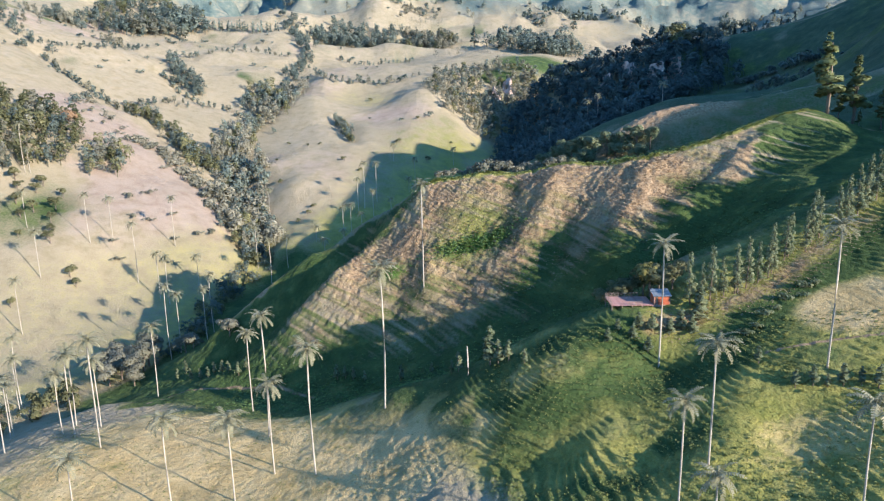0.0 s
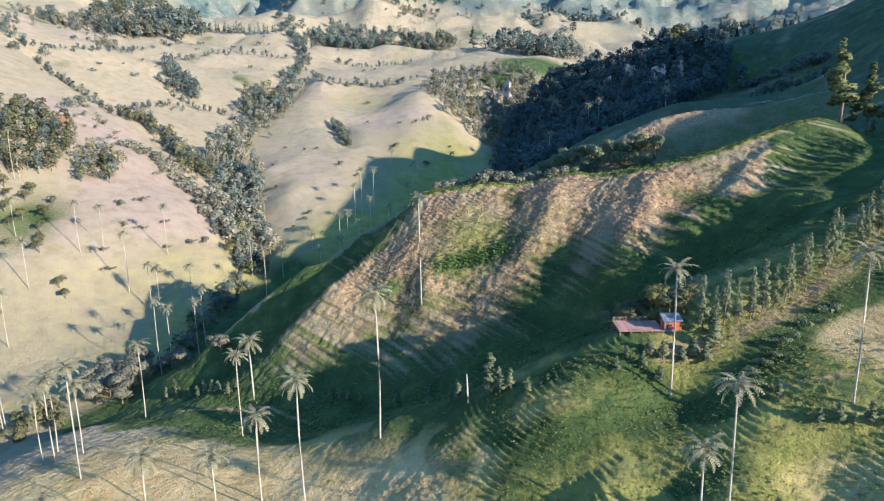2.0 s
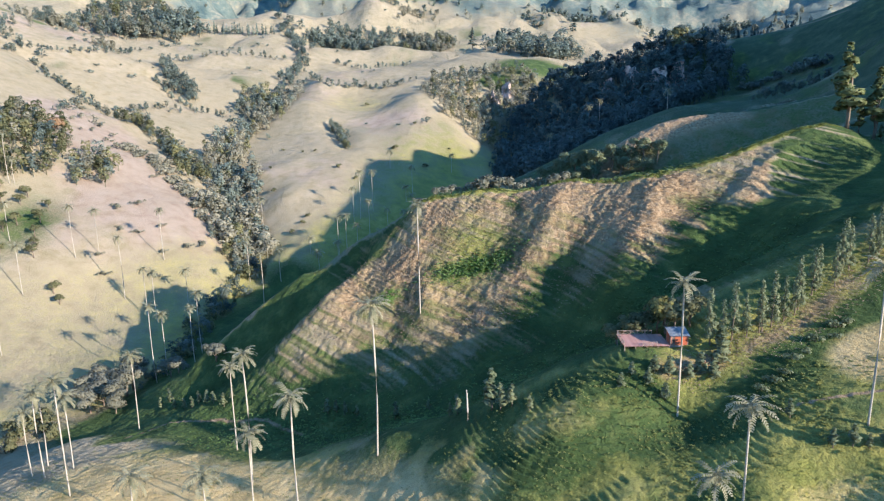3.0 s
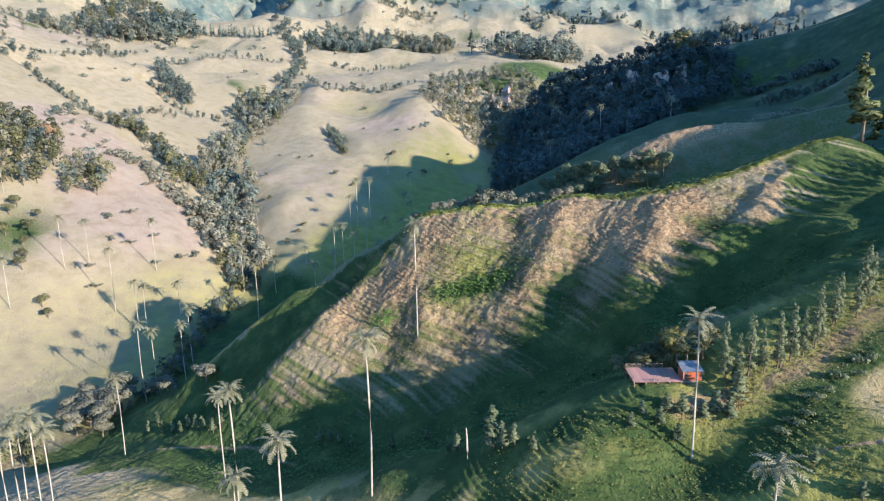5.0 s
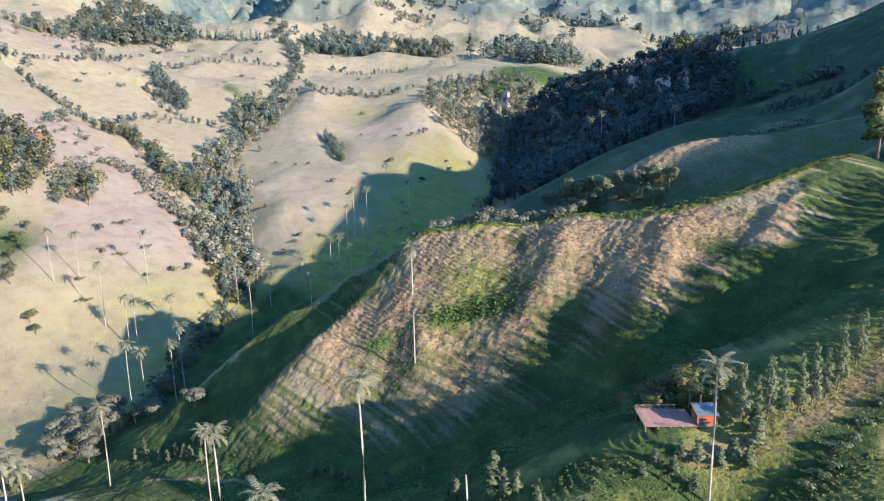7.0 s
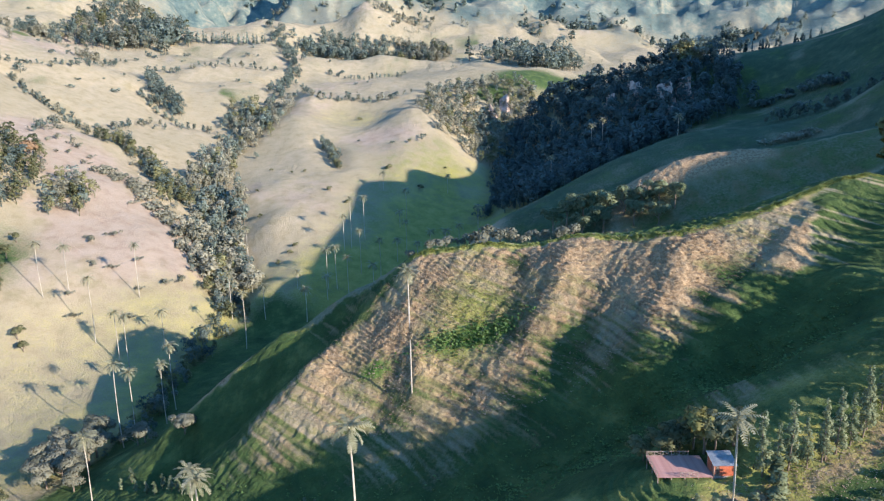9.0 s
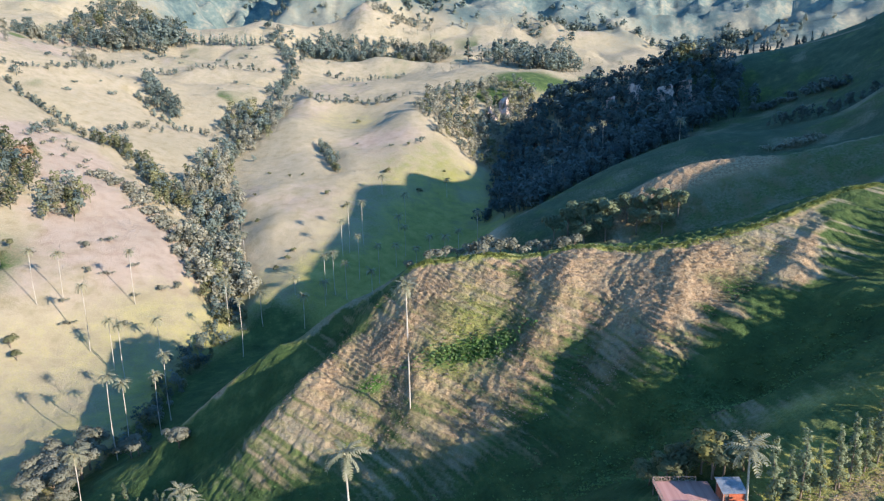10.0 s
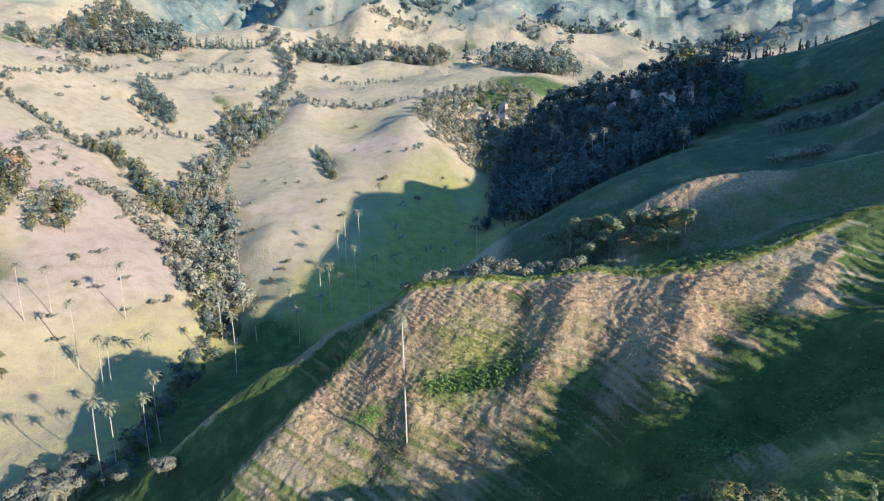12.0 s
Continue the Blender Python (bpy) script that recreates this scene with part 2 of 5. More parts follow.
SLOPES_FAR = {
    "mountains": [(91, 1742, 335), (183, 1516, 300), (590, 1866, 316), (725, 2048, 369), (-300, 1700, 380), (-700, 1700, 420), (420, 1500, 260), (900, 1900, 340),
                  (0, 2400, 500), (700, 2600, 520), (-900, 2500, 560), (1600, 2500, 560), (0, 3600, 900), (1500, 3600, 820), (-1800, 3400, 950), (2600, 3000, 900)],
    # unseen ridge on the right, its heights set to cast the hills' shade
    "unseen sides and shade ridge": [(150, 120, 84), (220, 150, 112), (340, 145, 209), (340, 163, 208.5), (340, 178, 204.5), (340, 192, 208), (340, 211, 217), (258, 245, 176), (340, 261, 227), (340, 321, 241), (340, 351, 242), (340, 372, 226), (340, 395, 221), (340, 430, 210), (340, 461, 201), (345, 494, 182), (430, 420, 220), (430, 452, 240), (430, 488, 261), (435, 558, 266), (455, 630, 250), (560, 560, 262), (760, 850, 270), (150, 40, 80), (60, 40, 50), (0, 60, 30), (-60, 60, 22),
                         (-200, 60, 5), (-350, 200, 10), (-420, 330, 70), (-600, 500, 190), (-900, 900, 330), (0, -60, 35), (120, -80, 70), (-150, -100, 0), (300, -150, 120),
                         (300, 60, 120), (0, -400, 60), (-500, -300, 40), (500, -400, 170), (800, 100, 280), (-900, 100, 200), (0, -2500, 400), (2500, -500, 700), (-2500, 0, 700)],
}


def along(points, step):
    """Points every so many metres along a line."""
    out = []
    for a, b in zip(points, points[1:]):
        a, b = np.array(a, float), np.array(b, float)
        n = max(1, int(np.hypot(*(b - a)[:2]) / step))
        out += [a + (b - a) * i / n for i in range(n)]
    return out + [np.array(points[-1], float)]


def hashed(ix, iy, seed):
    h = ix.astype(np.uint32) * np.uint32(374761393) + iy.astype(np.uint32) * np.uint32(668265263) + np.uint32(seed * 974634777 & 0xFFFFFFFF)
    h = (h ^ (h >> np.uint32(13))) * np.uint32(1274126177)
    return ((h ^ (h >> np.uint32(16))) & np.uint32(0xFFFF)) / 65535.0


def rough2(x, y, seed=0):
    """Smooth value noise, -1 to 1."""
    fx, fy = np.floor(x), np.floor(y)
    ix, iy, u, v = fx.astype(np.int64), fy.astype(np.int64), x - fx, y - fy
    u, v = u * u * u * (u * (6 * u - 15) + 10), v * v * v * (v * (6 * v - 15) + 10)
    a, b = hashed(ix, iy, seed), hashed(ix + 1, iy, seed)
    c, d = hashed(ix, iy + 1, seed), hashed(ix + 1, iy + 1, seed)
    return 2 * (a + (b - a) * u + (c - a) * v + (a - b - c + d) * u * v) - 1


def fbm(x, y, octaves=4, seed=0):
    total, amp = 0.0, 1.0
    for k in range(octaves):
        total = total + amp * rough2(x * 2 ** k + 17.3 * k, y * 2 ** k - 9.1 * k, seed + k)
        amp *= 0.5
    return total


def smooth(x, lo, hi):
    t = np.clip((x - lo) / (hi - lo), 0, 1)
    return t * t * (3 - 2 * t)


class Land:
    """Height of the land between its lines, by multiquadric surfaces."""
    def __init__(self):
        pts = []
        for group, step in ((CREST_LINES, 22), (STREAM_LINES, 26)):
            for line in group.values():
                pts += along(line, step)
        for group in (SLOPES, SLOPES_FAR):
            for line in group.values():
                pts += [np.array(p, float) for p in line]
        keep = []
        for p in pts:
            if all(np.hypot(*(p - q)[:2]) > 3.0 + 0.004 * np.hypot(*p[:2]) for q in keep):
                keep.append(p)
        p = np.array(keep)
        self.p = p
        self.c2 = (2.5 + 0.018 * np.hypot(p[:, 0], p[:, 1])) ** 2
        n = len(p)
        m = np.zeros((n + 3, n + 3))
        m[:n, :n] = np.sqrt((p[:, None, 0] - p[None, :, 0]) ** 2 + (p[:, None, 1] - p[None, :, 1]) ** 2 + self.c2[None, :])
        m[:n, :n] -= np.diag(np.full(n, 0.15))
        m[:n, n], m[:n, n + 1], m[:n, n + 2] = 1, p[:, 0] / 1000, p[:, 1] / 1000
        m[n:, :n] = m[:n, n:].T
        self.w = np.linalg.solve(m, np.concatenate([p[:, 2], np.zeros(3)]))

    def base(self, x, y):
        x, y = np.asarray(x, float).ravel(), np.asarray(y, float).ravel()
        n, out = len(self.p), np.empty(len(x))
        for i in range(0, len(x), 20000):
            s = slice(i, i + 20000)
            d = np.sqrt((x[s, None] - self.p[None, :, 0]) ** 2 + (y[s, None] - self.p[None, :, 1]) ** 2 + self.c2[None, :])
            out[s] = d @ self.w[:n] + self.w[n] + self.w[n + 1] * x[s] / 1000 + self.w[n + 2] * y[s] / 1000
        return out

    def height(self, x, y):
        x, y = np.asarray(x, float).ravel(), np.asarray(y, float).ravel()
        z, r = self.base(x, y), np.hypot(x, y)
        crest = np.array(CREST_LINES["central ridge"], float)
        down = smooth(np.interp(x, crest[:, 0], crest[:, 1]) - y, 1, 13)
        for k, (line, depth, width) in enumerate(GULLIES):
            z = z - depth * (down if k < 7 else 1.0) * np.exp(-(from_line(x, y, line) / width) ** 2)
        far = smooth(r, 320, 700)
        z = z + fbm(x / 90, y / 90, 4, 3) * (0.5 + 0.7 * far + 1.6 * smooth(r, 850, 1200)) + smooth(r, 800, 1100) * (np.abs(fbm(x / 110, y / 110, 3, 5)) - 0.45) * 10 + fbm(x / 12, y / 12, 3, 9) * 0.28
        away = smooth(r, 1200, 1750)
        z = z + away * (0.5 - np.abs(fbm(x / 330, y / 330, 5, 21))) * 205
        # cattle steps along the slopes
        close = (1 - smooth(r, 380, 470)) * smooth(r, 50, 104)
        flat = np.exp(-(((x + 60) / 70) ** 2 + ((y - 165) / 35) ** 2) ** 2)
        rim = np.exp(-((np.interp(x, crest[:, 0], crest[:, 1]) - y) / 5.0) ** 4) * smooth(x, -30, -5) * (1 - smooth(x, 150, 170))
        ridge_side = np.exp(-(((x - 15) / 110) ** 2 + ((y - 260) / 42) ** 2) ** 3)
        second_side = np.exp(-(((x - 112) / 62) ** 2 + ((y - 320) / 17) ** 2) ** 2)
        hill_side = np.exp(-(((x - 20) / 15) ** 2 + ((y - 134) / 24) ** 2) ** 2)
        low_end = (1 - smooth(x, -28, 2)) * (1 - smooth(z, 50, 62))
        rows = smooth(fbm(x / 6.5, y / 6.5, 3, 31) + 0.5 * fbm(x / 28, y / 28, 2, 33), -0.45, 0.6)
        steps = close * (0.16 + 1.15 * ridge_side * (1 - 0.85 * low_end) + 0.22 * second_side) * (0.16 + 0.84 * rows) * (1 - 0.85 * flat) * (1 - 0.85 * rim)
        ph = (z + 0.26 * x) / 1.15 + 0.95 * fbm(x / 26, y / 26, 3, 41) + 0.30 * fbm(x / 5.5, y / 5.5, 2, 43)
        part = ph % 1.0
        tread = smooth(part, 0.62, 0.96) - part
        near_hill = smooth(x + 0.35 * (y - 140), -6, 18) * (1 - smooth(y, 175, 200)) * smooth(y, -50, 0)
        tan = np.exp(-(((x - 94) / 16) ** 2 + ((y - 149) / 13) ** 2) ** 2)
        tufts = close * (0.22 - 0.08 * near_hill + 0.2 * ridge_side + 0.3 * second_side) * (1 - 0.6 * flat) * (1 - 0.85 * tan) * fbm(x / 1.9, y / 1.9, 3, 51)
        hp = ((z + 0.1 * x) / 1.0 + 0.8 * fbm(x / 19, y / 19, 3, 45) + 0.12 * fbm(x / 4, y / 4, 2, 47)) % 1.0
        ribs = close * (0.75 * near_hill * (1 - tan) * (1 - hill_side) + 1.35 * hill_side) * (0.4 + 0.6 * smooth(fbm(x / 7, y / 7, 3, 49), -0.6, 0.4))
        lp = ((z + 0.08 * x) / 0.66 + 0.8 * fbm(x / 19, y / 19, 3, 46) + 0.14 * fbm(x / 4, y / 4, 2, 48)) % 1.0
        z = z + close * ridge_side * low_end * 0.62 * (0.35 + 0.65 * rows) * (smooth(lp, 0.6, 0.96) - lp)
        return z + steps * tread * 1.2 + ribs * (smooth(hp, 0.6, 0.96) - hp) * 0.9 + tufts


def from_line(x, y, line):
    d = np.full(len(x), 1e9)
    for a, b in zip(line, line[1:]):
        ax, ay, bx, by = a[0], a[1], b[0], b[1]
        ll = (bx - ax) ** 2 + (by - ay) ** 2
        t = np.clip(((x - ax) * (bx - ax) + (y - ay) * (by - ay)) / ll, 0, 1)
        d = np.minimum(d, np.hypot(x - ax - t * (bx - ax), y - ay - t * (by - ay)))
    return d


# narrow gullies (depth above zero) and ribs (below zero) down the slopes: line, depth, width
def STREAM_LINES_XY(key):
    return [p[:2] for p in STREAM_LINES[key]]


GULLIES = [
    ([(30, 277), (25, 262), (23, 254), (21, 247)], 1.5, 6.0),
    ([(44, 270), (39, 255), (35, 248), (29, 242)], -1.9, 5.0),
    ([(58, 263), (51, 250), (44, 242), (34, 235)], 1.5, 7.0),
    ([(77, 254), (70, 240), (61, 229), (51, 222)], -2.3, 5.5),
    ([(117, 249), (106, 240), (96, 233), (80, 227)], -2.6, 4.5),
    ([(102, 250), (94, 243), (86, 236)], 1.0, 6.0),
    ([(-8, 252), (-6, 246), (-7, 241)], -1.6, 3.0),
    ([(-38, 284), (-52, 276), (-64, 270), (-78, 266), (-92, 263)], 6.5, 9.0),
    ([(-23, 281), (-33, 269), (-45, 256), (-58, 251)], -2.5, 6.0),
    ([(-100, 283), (-84, 290), (-72, 293), (-60, 294)], -4.2, 5.5),
    ([(-4, 264), (-14, 252), (-20, 240)], 1.6, 5.0),
    ([(12, 158), (9, 150), (7, 140), (6, 125), (6, 112)], 1.0, 5.0),
    ([(29, 154), (25, 150), (24, 146), (24, 138), (25, 128), (26, 118)], -0.7, 4.5),
    ([(50, 204), (63, 200), (74, 196), (89, 199), (104, 198), (120, 201)], -1.8, 3.5),
    ([(-433, 766), (-401, 738), (-360, 720), (-334, 710), (-308, 681)], 6.0, 13.0),
    ([(-340, 851), (-323, 839), (-308, 821), (-285, 810), (-250, 800)], 6.0, 12.0),
    ([(-113, 740), (-101, 708), (-88, 671)], 4.0, 12.0),
    ([(-167, 914), (-143, 878), (-98, 882), (-60, 868), (-28, 876)], -4.0, 12.0),
    ([(-70, 560), (-85, 640), (-100, 700)], -1.0, 28.0),
    ([(-100, 700), (-112, 650), (-118, 600)], 1.2, 16.0),
    ([(-20, 700), (-25, 640), (-30, 590)], -1.2, 30.0),
    ([(-52, 745), (-56, 690), (-60, 620)], 1.0, 18.0),
]
LAND = Land()


def cover_masks(x, y, z):
    """What grows where, with some tones of shade and haze: each between 0 and 1."""
    r = np.hypot(x, y)
    near_hill = smooth(x + 0.35 * (y - 140), -6, 18) * (1 - smooth(y, 175, 200)) * smooth(y, -50, 0)
    face = np.exp(-(((x - 38) / 72) ** 2 + ((y - 257 + 0.12 * x) / 23) ** 2) ** 2)
    flank = smooth((61 * (y - 285) - 36 * (x + 9)) / 71, -4, 2) * (1 - smooth(x, -15, 0)) * (1 - smooth(y, 318, 335)) * smooth(x, -125, -110)
    crest = np.array(CREST_LINES["central ridge"], float)
    below = np.interp(x, crest[:, 0], crest[:, 1]) - y
    ridge_face = smooth(below, -1.5, 2) * (1 - smooth(below, 58, 74)) * smooth(x, -78, -55) * (1 - smooth(x, 150, 168))
    crest_edge = smooth(below, -2.5, -0.5) * (1 - smooth(below, 1.0, 3.5)) * smooth(x, -30, -5) * (1 - smooth(x, 150, 168))
    # lobed edge of the green grass, also painting dark fingers of shadow
    shadow_lobes = 222 + 0.3 * (x - 70) + 24 * smooth(x, 112, 142) + 12 * smooth(x, 98, 114) + 10 * fbm(x / 17, y / 17, 3, 91)
    green_end = smooth(shadow_lobes - y, -3, 4) * smooth(x, 64, 82) * (1 - smooth(y, 272, 284)) * smooth(y, 190, 204)
    to_flank = (61 * (y - 285) - 36 * (x + 9)) / 71
    shoulder = smooth(to_flank, -15, -2) * (1 - smooth(x, -15, 0)) * smooth(x, -100, -85)
    streaks = fbm((x + 2.2 * z) / 11, (z + 0.28 * x) / 1.1, 3, 92)
    hollow = np.exp(-(((x - 11) / 17) ** 2 + ((y - 253 + 0.1 * x) / 4.0) ** 2)) + 0.8 * np.exp(-(((x + 21) / 7) ** 2 + ((y - 253) / 3.5) ** 2))
    around = np.exp(-(((x - 6) / 24) ** 2 + ((y - 254) / 11) ** 2))
    # pale bracken tone painted on the rib that catches the sun
    lit_rib = np.exp(-(from_line(x, y, [(-100, 283), (-88, 288), (-72, 293)]) / 4.0) ** 2) * (0.75 + 0.5 * fbm(x / 5, y / 5, 2, 89))
    behind = smooth(-below, 0.5, 3) * smooth(x, -20, 0) * (1 - smooth(y + 0.25 * x, 312, 330))
    # valley bottoms, tinted green to match the tone of their shade
    low = np.maximum(np.exp(-(from_line(x, y, STREAM_LINES["far side valley"]) / 74) ** 2) * smooth(x, -110, -70), 0.85 * np.exp(-(from_line(x, y, STREAM_LINES["creek"]) / 40) ** 2))
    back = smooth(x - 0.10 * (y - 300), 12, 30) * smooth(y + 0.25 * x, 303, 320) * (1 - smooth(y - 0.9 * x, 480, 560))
    # bracken strip on the second crest, kept pale where the sun strikes
    strip = np.exp(-(from_line(x, y, [(84, 331), (100, 331), (119, 331), (131, 331)]) / 8) ** 2)
    fields = np.exp(-(((x + 104) / 60) ** 2 + ((y - 832) / 42) ** 2) ** 2)
    weedy = np.exp(-(from_line(x, y, [(58, 143), (72, 152), (84, 158), (97, 164), (114, 171)]) / 5.0) ** 2)
    tan = np.exp(-(((x - 94) / 15) ** 2 + ((y - 149) / 12) ** 2) ** 2)
    knob = np.exp(-(((x - 30) / 8) ** 2 + ((y - 153) / 7) ** 2))
    row_bank = np.exp(-((from_line(x, y, [(50, 158), (62, 160), (76, 163), (92, 170), (112, 177)]) / 4.0) ** 2)) * 0.55
    valley = np.exp(-(from_line(x, y, STREAM_LINES["shaded valley"]) / (21 + 9 * smooth(x, -45, 0) - 9 * smooth(x, 38, 62))) ** 2)
    bench = (1 - smooth(np.hypot((x + 50) / 90, (y - 170) / 60), 0.6, 1.1))
    creek_floor = np.exp(-(from_line(x, y, [(-138, 300), (-124, 345), (-112, 400), (-98, 445)]) / 22) ** 2) * smooth(x, -147, -136)
    # front of the second ridge, its cover darkened to stand for shade
    shaded_second_face = smooth(y, 296, 303) * (1 - smooth(y, 329, 334)) * smooth(x, 62, 84) * (1 - smooth(x, 190, 230))
    # shade tone laid over the back and right-hand slopes
    shade_green = (1 - shaded_second_face) * np.maximum(np.maximum(back, smooth(x, 130, 170) * (1 - smooth(r, 600, 800))), 0.12 * low) * (1 - strip) * (1 - behind) * (1 - ridge_face)
    hollows = np.maximum.reduce([np.exp(-(from_line(x, y, line) / 6.5) ** 2) for line, depth, width in GULLIES[:7] if depth > 0])
    # greener ground paints the teal tone of the side valley's shade
    valley_shade_tone = np.exp(-(((x + 2) / 92) ** 2 + ((y - 585) / 135) ** 2))
    west = (1 - smooth(x, -70, -45)) * smooth(x, -125, -105) * smooth(y, 256, 270) * (1 - smooth(y, 305, 318)) * (1 - lit_rib)
    under_hut = np.exp(-(((x - 44) / 15) ** 2 + ((y - 154) / 9) ** 2))
    field = np.exp(-(((x - 125) / 55) ** 2 + ((y - 950) / 40) ** 2) ** 2)
    ochre = np.exp(-(((x - 70) / 15) ** 2 + ((y - 118) / 12) ** 2) ** 2)
    heath = np.clip(np.exp(-(from_line(x, y, [(-330, 640), (-285, 596), (-223, 515), (-190, 500), (-150, 464)]) / 42) ** 2) + 0.9 * np.exp(-(((x + 45) / 60) ** 2 + ((y - 735) / 50) ** 2)) + 0.8 * np.exp(-(((x + 500) / 80) ** 2 + ((y - 900) / 130) ** 2)) + 0.5 * smooth(fbm(x / 120, y / 120, 3, 58), 0.0, 0.8) * smooth(r, 420, 500), 0, 1)
    masks = {
        "heath": heath * (0.8 + 0.35 * fbm(x / 22, y / 22, 3, 59)) * (1 - low),
        "shade_green": np.clip(shade_green * (0.85 + 0.3 * fbm(x / 35, y / 35, 3, 99)), 0, 1),
        "meadow": np.clip(near_hill * (1 - 0.55 * tan) + 0.5 * ochre + ridge_face * (0.40 + 0.2 * streaks + 0.35 * around) + 0.9 * flank * smooth(fbm(x / 9, y / 9, 3, 93), -0.6, 0.4) + bench * (0.52 + 0.5 * smooth(fbm(x / 18, y / 18, 2, 63), -0.2, 0.5)) + 0.8 * crest_edge + 0.4 * fields + 0.56 * valley_shade_tone + 0.6 * west + 0.3 * low * (0.8 + 0.5 * fbm(x / 30, y / 30, 3, 57)) + 0.34 * (1 - smooth(z, 25, 60)) * smooth(r, 300, 340) * (1 - smooth(r, 500, 600)), 0, 1),
        # near hill's left slope gets extra green to darken it for shade
        "lush": np.clip(near_hill * (1 - tan) * (1 - 0.8 * ochre) * (0.40 * (1 + 0.9 * fbm(x / 9, y / 9, 3, 61)) + 1.0 * weedy) * (1 - row_bank) + 0.3 * hollows * ridge_face + 0.3 * np.exp(-(((x - 14) / 9) ** 2 + ((y - 132) / 26) ** 2)) + valley + 0.6 * shaded_second_face * (1 - strip) + 0.4 * shade_green * smooth(fbm(x / 28, y / 28, 4, 87), -0.1, 0.5) + 0.2 * low + 0.08 * valley_shade_tone + 0.5 * west + 0.6 * field + 0.5 * under_hut * near_hill + 0.9 * creek_floor * (1 - flank) + 0.3 * bench * smooth(fbm(x / 13, y / 13, 3, 90), 0.0, 0.5) + 0.44 * flank * (1 - lit_rib) + (0.66 + 0.3 * streaks) * green_end * (1 - 0.4 * crest_edge) + ridge_face * (0.11 + 0.12 * shoulder + 0.2 * streaks + 0.16 * fbm(x / 20, y / 14, 2, 97) + 0.15 * (1 - smooth(x, -45, 0)) + 0.2 * around - 0.12 * smooth(x, 15, 50)) + 0.9 * behind * (1 - strip) + 0.26 * smooth(fbm(x / 70, y / 70, 3, 94), -0.1, 0.7) * smooth(r, 380, 450) * (1 - smooth(r, 1200, 1400)) + 0.6 * np.exp(-(((x + 262) / 26) ** 2 + ((y - 430) / 34) ** 2)) + 0.38 * smooth(fbm(x / 60, y / 60, 3, 77), 0.3, 0.9) * smooth(r, 700, 900) * (1 - smooth(r, 1250, 1400)), 0, 1),
        "fern": np.clip(ridge_face * (0.36 + 0.16 * (1 - smooth(x, -20, 15)) + 0.36 * face + 0.25 * fbm(x / 13, y / 13, 3, 95) - 0.45 * around) * (1 - green_end) * (1 - crest_edge) + 0.7 * lit_rib + 0.36 * shaded_second_face + 0.8 * np.exp(-(((x - 43) / 6) ** 2 + ((y - 160.5) / 3) ** 2)) + row_bank * (0.8 + 0.5 * fbm(x / 5, y / 5, 2, 96)) + strip + 0.2 * knob + 0.5 * smooth(fbm(x / 4.5, y / 4.5, 3, 55), -0.3, 0.6) * ridge_face * smooth(below, 18, 30) * smooth(x, -5, 25) + 0.35 * shaded_second_face * smooth(fbm(x / 6, y / 6, 3, 56), -0.2, 0.5), 0, 1),
        "straw": np.clip(0.72 * bench * (1 - valley) + 0.25 * knob + 0.8 * tan + 0.42 * ochre, 0, 1),
        "hazy_upland": np.clip(0.8 * smooth(r + 90 * fbm(x / 150, y / 150, 3, 88), 1280, 1500), 0, 1),
        "rank": np.clip(0.25 * weedy + 0.85 * hollow, 0, 1),
        "soil": np.clip(0.9 * np.exp(-(((x - 273) / 12) ** 2 + ((y - 698) / 14) ** 2)) + 0.8 * np.exp(-(from_line(x, y, [(275, 716), (305, 699), (333, 668), (352, 630)]) / 2.0) ** 2) + 0.9 * np.exp(-(from_line(x, y, [(70, 141), (82, 139), (96, 137), (110, 139)]) / 0.5) ** 2)
                        + 0.7 * np.exp(-(from_line(x, y, [(-110, 231), (-102, 241), (-79, 236), (-60, 226), (-45, 212)]) / 0.9) ** 2) + np.exp(-(from_line(x, y, [(146, 260), (152, 260), (160, 258), (168, 257)]) / 0.8) ** 2), 0, 1),
    }
    return masks


